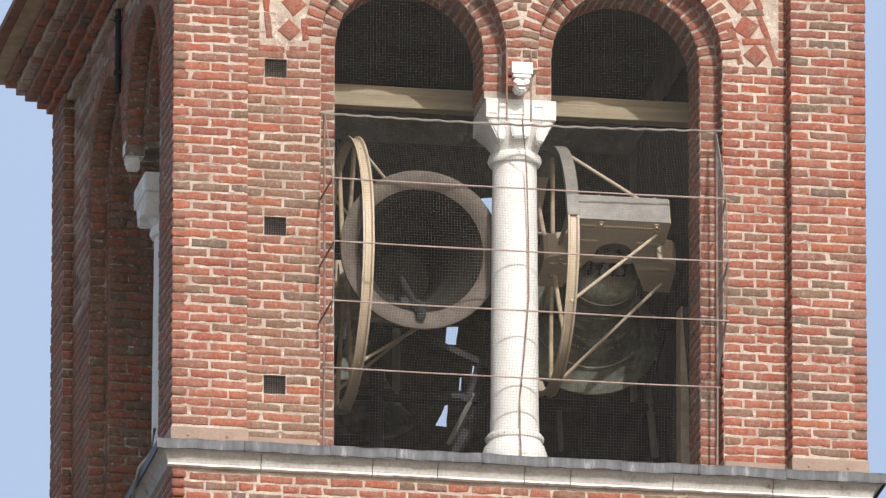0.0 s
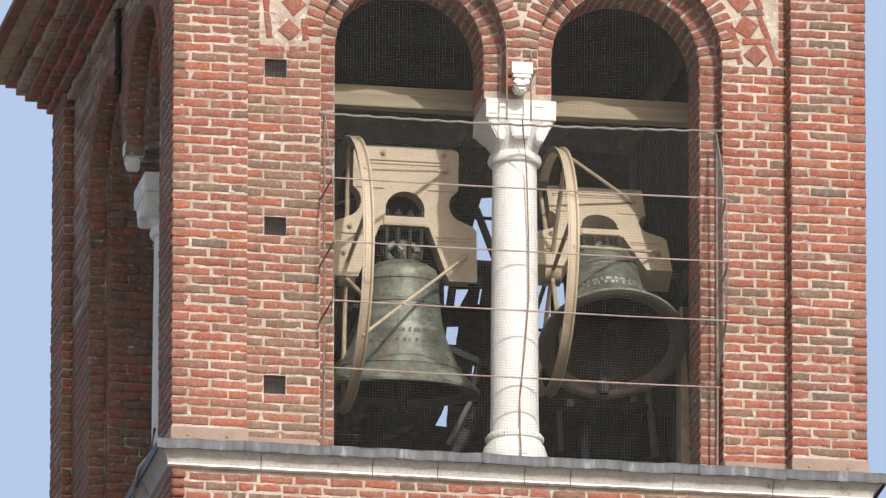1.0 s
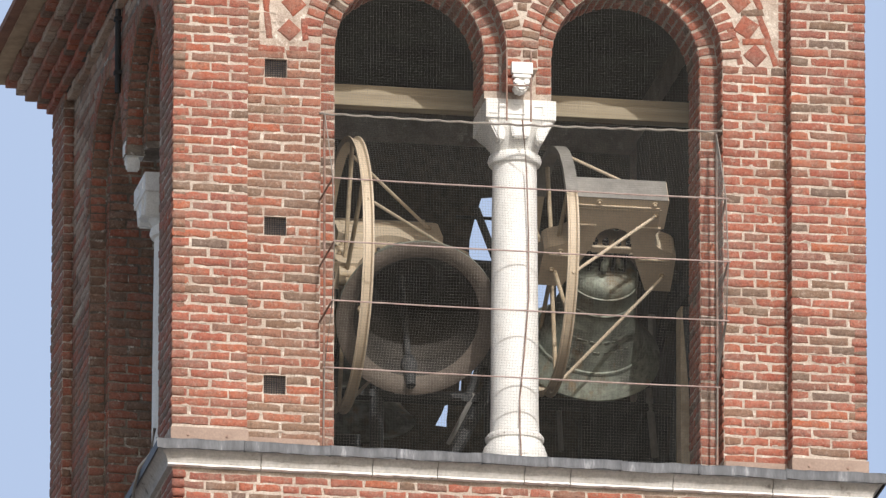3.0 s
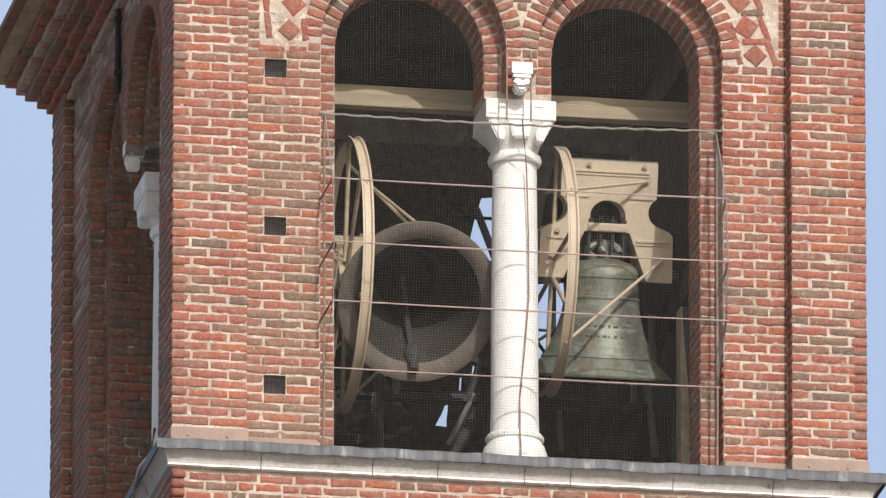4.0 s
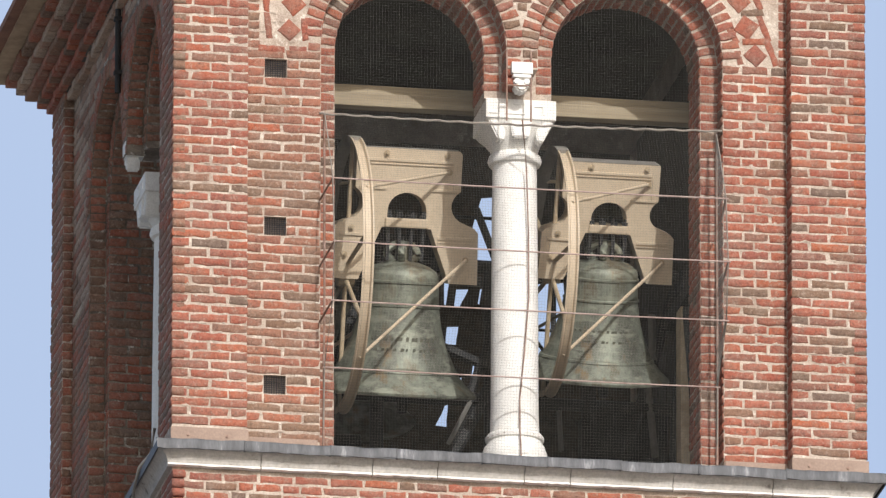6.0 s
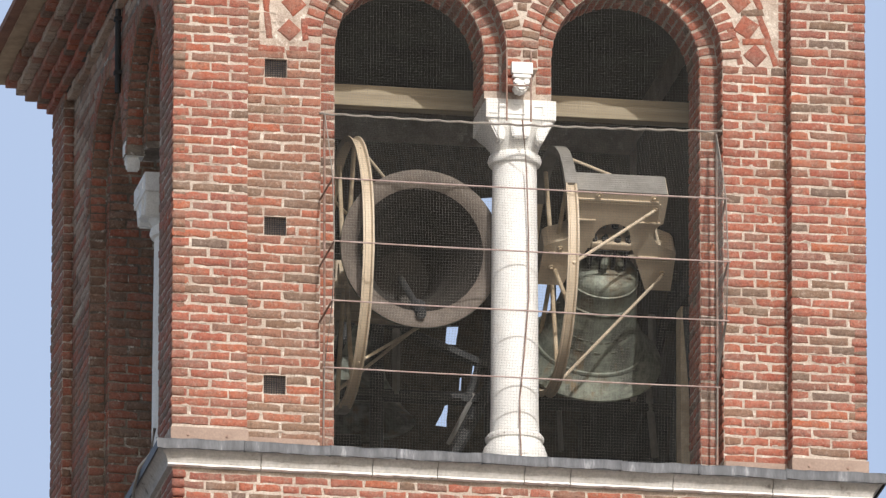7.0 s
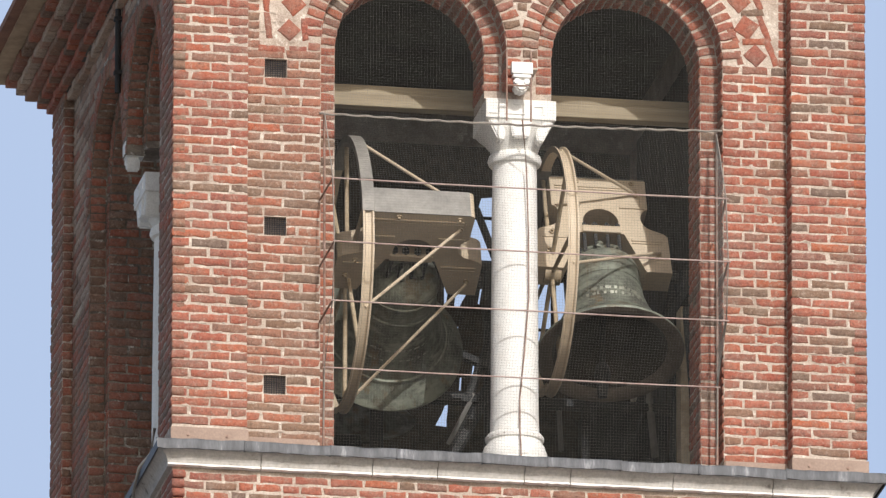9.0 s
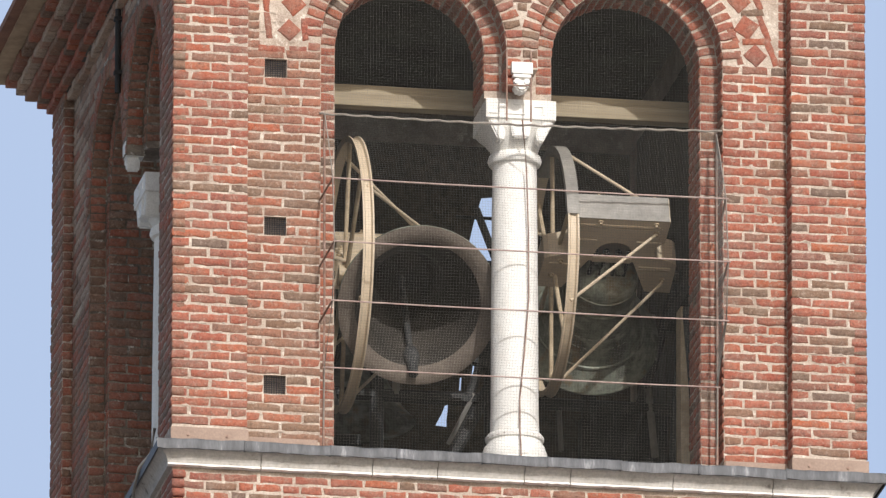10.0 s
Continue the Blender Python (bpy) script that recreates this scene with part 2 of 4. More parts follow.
class Face:
    """One side of the belfry: u runs along it, v into the wall, centred on the tower's axis."""
    def __init__(self, width, m, arches, ro, ri, spring, steps=(STEP1, STEP2, THICK)):
        self.w, self.m, self.arches, self.ro, self.ri, self.zs = width, m, arches, ro, ri, spring
        self.s1, self.s2, self.th = steps


FRONT = Face(W, Matrix.Identity(4), (-0.762, 0.850), 0.690, 0.556, 3.225)
LEFT = Face(DEPTH, Matrix.Translation((-W / 2, DEPTH / 2, 0)) @ Matrix.Rotation(radians(-90), 4, "Z"), (-0.78, 0.97), 0.80, 0.700, 3.145, (0.080, 0.215, 0.70))
BACK = Face(W, Matrix.Translation((0, DEPTH, 0)) @ Matrix.Rotation(radians(180), 4, "Z"), (-0.80, 0.80), 0.690, 0.556, 3.20)
RIGHT = Face(DEPTH, Matrix.Translation((W / 2, DEPTH / 2, 0)) @ Matrix.Rotation(radians(90), 4, "Z"), (-0.85, 0.85), 0.74, 0.60, 3.20)


def layer_outline(u0, u1, z0, z1, arches, r, zs, mid0):
    """A wall sheet with two round-headed openings down to z0, joined above a short middle pendant that ends at mid0."""
    a, b = arches
    out = [(u0, z0), (u0, z1), (u1, z1), (u1, z0), (b + r, z0)]
    out += arc(b, zs, r, 0, 180)
    out += [(b - r, mid0), (a + r, mid0)]
    out += arc(a, zs, r, 0, 180)
    out += [(a - r, z0)]
    return out


def wall_core(face, name, label, corner=True, vents=(), mat=None, low=2.888):
    """The mortar-faced body of a wall in its three steps; bricks lie on it."""
    bm = bmesh.new()
    h = face.w / 2
    for sg in (-1, 1):
        if corner:                            # the corner piers belong to the front and back walls
            a, b = sorted((sg * (h - 0.008), sg * (h - PIER + 0.006)))
            add_box(bm, a, b, 0.008, PIER - 0.006, -0.02, TOP)
    left = -h + PIER - 0.006
    if vents:                                 # upright strip with the vent holes
        add_box(bm, left, vents[0][0], face.s1 + 0.008, face.s2 + 0.006, -0.02, TOP)
        zs = [-0.02] + [z for v in sorted(vents, key=lambda q: q[2]) for z in v[2:]] + [TOP]
        for z0, z1 in zip(zs[::2], zs[1::2]):
            add_box(bm, vents[0][0], vents[0][1], face.s1 + 0.008, face.s2 + 0.006, z0, z1)
        left1 = vents[0][1]
    else:
        left1 = left
    add_prism(bm, layer_outline(left1, h - PIER + 0.006, -0.02, TOP, face.arches, face.ro, face.zs, 3.07), face.s1 + 0.008, face.s2 + 0.006)
    add_prism(bm, layer_outline(left, h - PIER + 0.006, -0.02, TOP, face.arches, face.ri, face.zs, low), face.s2 + 0.008, face.th)
    if low > 2.9:                             # impost over the column
        mid = sum(face.arches) / 2
        add_box(bm, mid - 0.16, mid + 0.16, 0.42, face.th, 2.890, low - 0.002)
    bm.transform(face.m)
    return thing(name, bm, mat or MORTAR, label, "wall", "structure")


wall_front = wall_core(FRONT, "wall_front", "weathered red brick belfry wall with two arches", True, ((-1.868, -1.705, 2.902, 3.044), (-1.868, -1.705, 1.693, 1.835), (-1.868, -1.705, 0.484, 0.627)))
wall_left = wall_core(LEFT, "wall_left", "shaded red brick belfry wall with two arches", False, mat=MORTAR_SHADED, low=3.10)
wall_back = wall_core(BACK, "wall_back", "far brick belfry wall with two arches")
wall_right = wall_core(RIGHT, "wall_right", "sunlit brick belfry wall with two arches", False)

# floor of the bell chamber, ceiling, the shaft below, roof
bm = bmesh.new()
add_box(bm, -W / 2 + 0.02, W / 2 - 0.02, 0.02, DEPTH - 0.02, -0.200, 0.0)
thing("floor", bm, PLASTER, "dark floor of the bell chamber", "floor", "structure")
bm = bmesh.new()
add_box(bm, -W / 2 + 0.02, W / 2 - 0.02, 0.02, DEPTH - 0.02, TOP + 0.004, TOP + 0.25)
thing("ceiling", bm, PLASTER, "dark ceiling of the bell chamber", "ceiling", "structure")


def ring(bm, out, z0, z1, thick):
    """A square ring round the tower that stands out by out."""
    x, y0, y1 = W / 2 + out, -out, DEPTH + out
    add_box(bm, -x, x, y0, y0 + thick, z0, z1)
    add_box(bm, -x, x, y1 - thick, y1, z0, z1)
    add_box(bm, -x, -x + thick, y0 + thick, y1 - thick, z0, z1)
    add_box(bm, x - thick, x, y0 + thick, y1 - thick, z0, z1)


shaft = empty("tower_shaft", pose(0, 0, GROUND_Z), "tall red brick tower shaft below the belfry", "tower", kind="structure")
bm = bmesh.new()
add_box(bm, -W / 2 + 0.008, W / 2 - 0.008, 0.008, DEPTH - 0.008, 0, -0.140 - GROUND_Z)
part("wall", bm, MORTAR, shaft)

bm = bmesh.new()
bmesh.ops.create_grid(bm, x_segments=2, y_segments=2, size=3000, matrix=Matrix.Translation((0, 0, GROUND_Z)))
thing("ground", bm, GROUND, "flat grey paved ground far below the tower", "ground", "structure")


# ---- ledge under the belfry ----
def profile_ring(bm, prof):
    """A moulding of (out, z) steps swept round the tower with mitred corners."""
    loops = []
    for out, z in prof:
        x, y0, y1 = W / 2 + out, -out, DEPTH + out
        loops.append([bm.verts.new(c) for c in ((-x, y0, z), (x, y0, z), (x, y1, z), (-x, y1, z))])
    for a, b in zip(loops, loops[1:]):
        for k in range(4):
            bm.faces.new((a[k], a[(k + 1) % 4], b[(k + 1) % 4], b[k]))


ledge = empty("ledge", pose(0, 0, 0.016), "pale stone string course capped with grey lead sheet", "ledge", kind="structure")
bm = bmesh.new()
LEDGE_LINE = [(-0.1, -0.050), (0.100, -0.050), (0.096, -0.058), (0.072, -0.075), (0.048, -0.100), (0.032, -0.130), (0.026, -0.158), (0.026, -0.172), (-0.1, -0.173)]
profile_ring(bm, [(out - 0.025, z) for out, z in LEDGE_LINE])
part("core", bm, STONE, ledge)
cuts = [-W / 2 - 0.10, -1.92, -1.10, -0.62, 0.02, 0.36, 1.12, 1.86, W / 2 + 0.10]
for k, (x0, x1) in enumerate(zip(cuts, cuts[1:])):        # front stones, mitred at the corners
    bm = bmesh.new()
    ends = []
    for x, corner in ((x0 + 0.003, k == 0), (x1 - 0.003, k == len(cuts) - 2)):
        sg = -1 if x < 0 else 1
        ends.append([bm.verts.new((sg * (W / 2 + out) if corner else x, -out - 0.001 * (k % 3), z)) for out, z in LEDGE_LINE])
    n_ = len(LEDGE_LINE)
    for i in range(n_):
        bm.faces.new((ends[0][i], ends[1][i], ends[1][(i + 1) % n_], ends[0][(i + 1) % n_]))
    bm.faces.new(ends[0][::-1])
    bm.faces.new(ends[1])
    part("stone", bm, STONE, ledge)
for sg in (-1, 1):                                # one long stone on each side
    bm = bmesh.new()
    ends = [[bm.verts.new((sg * (W / 2 + out), y if y > 1 else -out, z)) for out, z in LEDGE_LINE] for y in (0.0, DEPTH)]
    for i in range(n_):
        bm.faces.new((ends[0][i], ends[0][(i + 1) % n_], ends[1][(i + 1) % n_], ends[1][i]))
    part("stone", bm, STONE, ledge)
lip_rng = random.Random(5)
for x0, x1 in zip(cuts, cuts[1:]):                # limewashed fillet under the stones, broken along its foot; sunlit brightness put into its white
    bm = bmesh.new()
    rows_ = []
    for k in range(13):
        x, d = max(-W / 2 - 0.03, min(W / 2 + 0.03, x0 + 0.004 + (x1 - x0 - 0.008) * k / 12)), lip_rng.uniform(0, 0.007)
        rows_.append([bm.verts.new(c) for c in ((x, 0.0, -0.152), (x, -0.027, -0.152), (x, -0.046, -0.163), (x, -0.047, -0.176 + d), (x, 0.0, -0.180 + d))])
    for a, b in zip(rows_, rows_[1:]):
        for k in range(5):
            bm.faces.new((a[k], b[k], b[(k + 1) % 5], a[(k + 1) % 5]))
    bm.faces.new(rows_[0][::-1])
    bm.faces.new(rows_[-1])
    part("fillet", bm, WHITE, ledge, "limewashed stone fillet with its sunlit white in the colour")
CAP_LINE = [(-0.30, 0.03), (0.05, 0.02), (0.118, 0.008), (0.122, 0.0), (0.122, -0.066), (0.116, -0.066), (0.11, -0.06)]
bm = bmesh.new()
profile_ring(bm, [(out - 0.006, z - 0.003) for out, z in CAP_LINE])
part("lead_cap", bm, LEAD, ledge, "dull grey lead sheet cap")
lead_rng = random.Random(21)
laps = (-W / 2 - 0.122, -2.05, -1.42, -0.93, -0.30, 0.18, 0.72, 1.30, 1.95, W / 2 + 0.122)
for x0, x1 in zip(laps, laps[1:]):                # dented front sheets, one between each two laps
    bm = bmesh.new()
    n_ = max(3, int((x1 - x0) / 0.055))
    rows_ = []
    sag = 0.0
    for k in range(n_ + 1):
        sag = 0.7 * sag + lead_rng.uniform(-0.0045, 0.0045)
        x = x0 + (x1 - x0) * k / n_
        rows_.append([bm.verts.new((x, -(out + lead_rng.uniform(-0.002, 0.003)), z + (sag if z < 0.012 else 0) + (lead_rng.uniform(-0.004, 0.003) if z < -0.05 else 0))) for out, z in CAP_LINE[1:]])
    for a, b in zip(rows_, rows_[1:]):
        for k in range(len(a) - 1):
            bm.faces.new((a[k], b[k], b[k + 1], a[k + 1]))
    part("lead_sheet", bm, LEAD, ledge, smooth=True)
for x in laps[1:-1]:                              # rolled laps of the sheets
    bm = bmesh.new()
    add_box(bm, x - 0.008, x + 0.008, -0.1275, -0.05, -0.066, 0.010, 0.003)
    part("lead_lap", bm, LEAD, ledge)

# ---- cornice and eaves ----
cornice = empty("cornice", pose(0, 0, 0), "stepped red brick cornice under the eaves", "cornice", kind="structure")
for i in range(5):
    bm = bmesh.new()
    ring(bm, -0.045 + 0.07 * i, TOP + 0.0711 * i, TOP + 0.0711 * i + 0.0705, 0.5)
    part("corbel_course", bm, MORTAR, cornice)
bm = bmesh.new()
ring(bm, 0.44, TOP + 0.36, TOP + 0.38, 0.9)
part("eaves_board", bm, EAVES, cornice, "weathered tan clay eaves slabs")
bm = bmesh.new()
b0 = [bm.verts.new(c) for c in ((-W / 2 - 0.52, -0.52, TOP + 0.384), (W / 2 + 0.52, -0.52, TOP + 0.384), (W / 2 + 0.52, DEPTH + 0.52, TOP + 0.384), (-W / 2 - 0.52, DEPTH + 0.52, TOP + 0.384))]
b1 = [bm.verts.new(v.co + Vector((0, 0, 0.05))) for v in b0]
apex = bm.verts.new((0, DEPTH / 2, TOP + 2.2))
bm.faces.new(b0[::-1])
for k in range(4):
    bm.faces.new((b0[k], b0[(k + 1) % 4], b1[(k + 1) % 4], b1[k]))
    bm.faces.new((b1[k], b1[(k + 1) % 4], apex))
thing("roof", bm, TILE, "low clay tile roof over the belfry", "roof", "structure")

# ---- pale hazy sky far behind the tower ----
m_sky, nt_, b_ = material("hazy_sky", 1.0)
b_.inputs["Base Color"].default_value = (0, 0, 0, 1)
b_.inputs["Specular IOR Level"].default_value = 0.0
haze = geo_tex(nt_, 0.0025, 4.0, 0.55)
nt_.links.new(ramp(nt_, haze, [(0.35, (0.50, 0.64, 0.90)), (0.65, (0.62, 0.73, 0.95))]), b_.inputs["Emission Color"])
b_.inputs["Emission Strength"].default_value = 0.80
bm = bmesh.new()
arc_pts = [(1500 * math.sin(radians(a)), 1500 * math.cos(radians(a))) for a in range(-40, 41, 8)]
rows_ = [[bm.verts.new((x, y, z)) for x, y in arc_pts] for z in (GROUND_Z + 1.0, 1300.0)]
for k in range(len(arc_pts) - 1):
    bm.faces.new((rows_[0][k], rows_[0][k + 1], rows_[1][k + 1], rows_[1][k]))
thing("backdrop", bm, m_sky, "pale blue hazy sky far behind the tower", "sky", "structure")

# ---- columns with stone capitals ----
def column(m, group):
    """Round stone column with moulded base, spreading capital and square block that carries the arches."""
    ob = empty("stone_column", m, "white stone column with carved spreading capital", "column", group)
    bm = bmesh.new()
    add_lathe(bm, [(0.0, 0.40), (0.182, 0.40), (0.176, 0.60), (0.174, 1.2), (0.168, 2.0), (0.163, 2.46), (0.0, 2.46)], 40)
    part("shaft", bm, WHITE, ob, smooth=True)
    bm = bmesh.new()
    add_lathe(bm, [(0.0, 0.03), (0.256, 0.03), (0.262, 0.07), (0.260, 0.13), (0.252, 0.165), (0.236, 0.18), (0.246, 0.20), (0.240, 0.245), (0.224, 0.285), (0.204, 0.32), (0.200, 0.335), (0.214, 0.345), (0.216, 0.37), (0.198, 0.392), (0.0, 0.41)], 40)
    worn = random.Random(9)
    for v in bm.verts:                        # crumbled, patched stone
        if 0.02 < v.co.z < 0.30 and v.co.xy.length > 0.1:
            f = 1 + worn.uniform(-0.035, 0.02)
            v.co.x, v.co.y, v.co.z = v.co.x * f, v.co.y * f, v.co.z + worn.uniform(-0.008, 0.008)
    part("base", bm, WHITE, ob, "moulded round base with rusty wire band", smooth=True)
    bm = bmesh.new()
    add_lathe(bm, [(0.0, 2.45), (0.163, 2.45), (0.188, 2.46), (0.20, 2.49), (0.19, 2.525), (0.168, 2.54), (0.0, 2.54)], 40)
    part("neck_ring", bm, WHITE, ob, smooth=True)
    # four-sided bell of the capital, wider in depth than across
    bm = bmesh.new()
    rings = []
    for z, hx, hy, rnd in ((2.535, 0.165, 0.165, 0.16), (2.59, 0.178, 0.19, 0.14), (2.645, 0.20, 0.22, 0.10), (2.70, 0.235, 0.25, 0.05), (2.74, 0.25, 0.27, 0.02)):
        pts = []
        for sx_, sy_, a0 in ((1, 1, 0), (-1, 1, 90), (-1, -1, 180), (1, -1, 270)):
            for k in range(5):
                a = radians(a0 + 22.5 * k)
                pts.append((sx_ * (hx - rnd) + rnd * math.cos(a), sy_ * (hy - rnd) + rnd * math.sin(a), z))
        rings.append([bm.verts.new(q) for q in pts])
    for p, q in zip(rings, rings[1:]):
        for k in range(len(p)):
            bm.faces.new((p[k], p[(k + 1) % len(p)], q[(k + 1) % len(q)], q[k]))
    bm.faces.new(rings[0][::-1])
    bm.faces.new(rings[-1])
    cap = part("capital", bm, WHITE, ob, "spreading capital with plain leaves", smooth=True)
    for sx_ in (-1, 1):                       # corner leaves and middle boss, low relief
        bm = bmesh.new()
        add_prism(bm, [(sx_ * 0.125, 2.57), (sx_ * 0.165, 2.57), (sx_ * 0.245, 2.735), (sx_ * 0.165, 2.735), (sx_ * 0.11, 2.645)], -0.265, -0.15)
        bmesh.ops.bevel(bm, geom=bm.edges[:], offset=0.012, segments=2, affect="EDGES")
        part("leaf", bm, WHITE, cap)
    bm = bmesh.new()
    add_prism(bm, [(-0.06, 2.60), (0.06, 2.60), (0.085, 2.735), (-0.085, 2.735)], -0.272, -0.2)
    bmesh.ops.bevel(bm, geom=bm.edges[:], offset=0.01, segments=2, affect="EDGES")
    part("boss", bm, WHITE, cap)
    bm = bmesh.new()
    add_box(bm, -0.262, 0.262, -0.28, 0.28, 2.738, 2.888, 0.008)
    part("abacus", bm, WHITE, ob, "square white impost block")
    bm = bmesh.new()
    for x0, x1, z0, z1 in ((-0.12, 0.03, 2.755, 2.768), (0.018, 0.03, 2.768, 2.83), (-0.06, 0.03, 2.83, 2.842), (0.10, 0.17, 2.815, 2.827), (0.16, 0.172, 2.755, 2.82), (-0.24, -0.17, 2.755, 2.767)):
        add_box(bm, x0, x1, -0.288, -0.275, z0 + 0.015, z1 + 0.015, 0.003)
    part("carved_key", bm, WHITE, ob)
    return ob


col_front = column(pose(0.066, 0.62, 0), "columns of the belfry openings")
for fc, off in ((LEFT, 0.095), (BACK, 0.0), (RIGHT, 0.0)):
    copy_thing(col_front, fc.m @ pose(off, 0.48, 0))


def corbel(m):
    """Small stone keystone pendant between two arches."""
    ob = empty("stone_corbel", m, "small white carved stone corbel between the arches", "corbel", "corbels between the arches")
    bm = bmesh.new()
    add_box(bm, -0.079, 0.079, -0.10, 0.10, 0.125, 0.215, 0.008)
    part("block", bm, WHITE, ob)
    bm = bmesh.new()
    add_box(bm, -0.068, 0.068, -0.09, 0.10, 0.098, 0.125, 0.008)
    part("fillet", bm, WHITE, ob)
    bm = bmesh.new()
    add_prism(bm, [(-0.064, 0.098), (0.064, 0.098), (0.058, 0.05), (0.044, 0.014), (0.018, -0.004), (-0.018, -0.004), (-0.044, 0.014), (-0.058, 0.05)], -0.075, 0.06)
    bmesh.ops.bevel(bm, geom=bm.edges[:], offset=0.016, segments=3, affect="EDGES")
    part("scroll", bm, WHITE, ob, smooth=True)
    for sg in (-1, 1):
        bm = bmesh.new()
        add_rod(bm, (sg * 0.036, -0.083, 0.072), (sg * 0.036, -0.05, 0.072), 0.022, 12)
        part("volute", bm, WHITE, ob, smooth=True)
    return ob


corb = corbel(pose(0.038, STEP1 + 0.06, 2.895))
side_corb = copy_thing(corb, LEFT.m @ pose(0.095, 0.155, 2.965))
side_corb.matrix_basis = side_corb.matrix_basis @ Matrix.Diagonal((0.9, 0.72, 1.0, 1.0))


# ---- the bells ----
def swing(t, period_k, amp, t_ext, sign):
    """Angle of a pendulum (degrees) that rests at sign * amp at t_ext: steps the equation of motion from there."""
    dt = 0.002
    a, w = radians(amp) * sign, 0.0
    for _ in range(int(round(abs(t - t_ext) / dt))):
        w -= period_k * math.sin(a) * dt
        a += w * dt
    return math.degrees(a)


def bell(m, scale, label, rim, wheel_x, wheel_r, up, low, w, corner):
    """A bronze bell on a cream yoke with a large wheel; the pivot is the origin, the axle runs along x."""
    ob = empty("swinging_bell", m, label, "bell", "swinging bells")
    s = scale
    bm = bmesh.new()
    prof = [(0.0, 0.10), (0.07, 0.095), (0.13, 0.075), (0.20, 0.045), (0.235, 0.01), (0.250, -0.03), (0.253, -0.07), (0.262, -0.075), (0.262, -0.09), (0.255, -0.095),
            (0.262, -0.25), (0.272, -0.26), (0.272, -0.275), (0.266, -0.28), (0.285, -0.42), (0.318, -0.56), (0.36, -0.67), (0.415, -0.765), (0.428, -0.77), (0.436, -0.79), (0.43, -0.795),
            (0.49, -0.87), (0.545, -0.925), (0.560, -0.945), (0.557, -0.965), (0.535, -0.972), (0.48, -0.962), (0.435, -0.925),
            (0.40, -0.85), (0.35, -0.72), (0.30, -0.58), (0.255, -0.40), (0.23, -0.15), (0.20, -0.03), (0.10, 0.02), (0.0, 0.03)]
    k = rim / 0.560

    def shaped(part_of):
        return [(r * (k if r > 0.4 else 1 - (1 - k) * r / 0.4) * (1.05 if 0.2 < r < 0.38 else 1), (z * 0.943 + low) * s) for r, z in part_of]
    add_lathe(bm, shaped(prof[:25]), 64)
    body = part("bell_body", bm, BRONZE, ob, "green-brown patinated bronze bell", smooth=True)
    bm = bmesh.new()
    add_lathe(bm, shaped(prof[24:28]), 64)
    part("lip", bm, LIP, body, "dusty brown lip of the bell", smooth=True)
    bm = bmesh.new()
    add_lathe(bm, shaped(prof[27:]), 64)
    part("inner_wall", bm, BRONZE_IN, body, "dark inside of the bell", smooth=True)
    bm = bmesh.new()                          # raised lettering too worn to read: small bars in two belts
    for z, n, r, h in ((-0.493 + low, 14, 0.325, 0.035), (-0.570 + low, 12, 0.358, 0.022)):
        for i in range(n):
            a = -2.3 + i * 1.5 / n + 0.02 * ((i * 7) % 3)
            q = Matrix.Rotation(a, 4, "Z") @ Matrix.Translation((r * k + 0.002, 0, z * s)) @ Matrix.Rotation(radians(16), 4, "Y") @ Matrix.Diagonal((0.003, 0.014 + 0.006 * (i % 3), h * (0.8 + 0.2 * (i % 2)), 1))
            bmesh.ops.create_cube(bm, size=1.0, matrix=q)
    tagged(part("inscription", bm, LETTERS, body), kind="stuff")
    bm = bmesh.new()                          # crown loops
    for i in range(6):
        a = i * math.tau / 6 + 0.3
        c, sn = math.cos(a), math.sin(a)
        pts = [((0.05 + 0.085 * math.sin(u)) * c, (0.05 + 0.085 * math.sin(u)) * sn, (0.067 + low + 0.14 * u / math.pi) * s) for u in [j * math.pi / 8 for j in range(9)]]
        add_tube(bm, pts, 0.028, 8)
    add_lathe(bm, [(0, (0.08 + low) * s), (0.06, (0.08 + low) * s), (0.05, (0.23 + low) * s), (0, (0.23 + low) * s)], 12)
    part("crown", bm, BRONZE, ob, "bronze crown loops", smooth=True)
    # yoke: a thick plate with waist cut-outs and an arched hole
    half = arc(0.365 - corner, 0.90 - corner, corner, 90, 0, 5) + [(0.365, 0.60)] + arc(0.435, 0.49, 0.130, 122, 252, 8) + [(0.47, 0.335), (0.50, 0.30), (0.51, -0.08), (0.315, -0.08), (0.17, 0.315)]
    outl = half + [(-x, z) for x, z in half[::-1]]
    bm = bmesh.new()
    full = [(x * w, (z + up) * s) for x, z in outl]
    hole = [(x * w, (z + up) * s) for x, z in [(0.135, 0.385)] + arc(0.0, 0.44, 0.135, 0, 180, 14) + [(-0.135, 0.385)]]
    es = []
    for loop in (full, hole):
        vs = [bm.verts.new((x, -0.105, z)) for x, z in loop]
        es += [bm.edges.new((vs[i], vs[(i + 1) % len(vs)])) for i in range(len(vs))]
    bmesh.ops.triangle_fill(bm, use_beauty=True, edges=es)
    ext = bmesh.ops.extrude_face_region(bm, geom=bm.faces[:])
    bmesh.ops.translate(bm, vec=(0, 0.21, 0), verts=[g for g in ext["geom"] if isinstance(g, bmesh.types.BMVert)])
    yoke = part("yoke", bm, CREAM, ob, "cream painted yoke with arched hole and waisted sides")
    bm = bmesh.new()
    add_box(bm, (-0.368 + corner) * w, (0.368 - corner) * w, -0.108, 0.108, (0.898 + up) * s, (0.906 + up) * s, 0.002)
    part("zinc_cap", bm, GALV, yoke, "dull zinc cap strip")
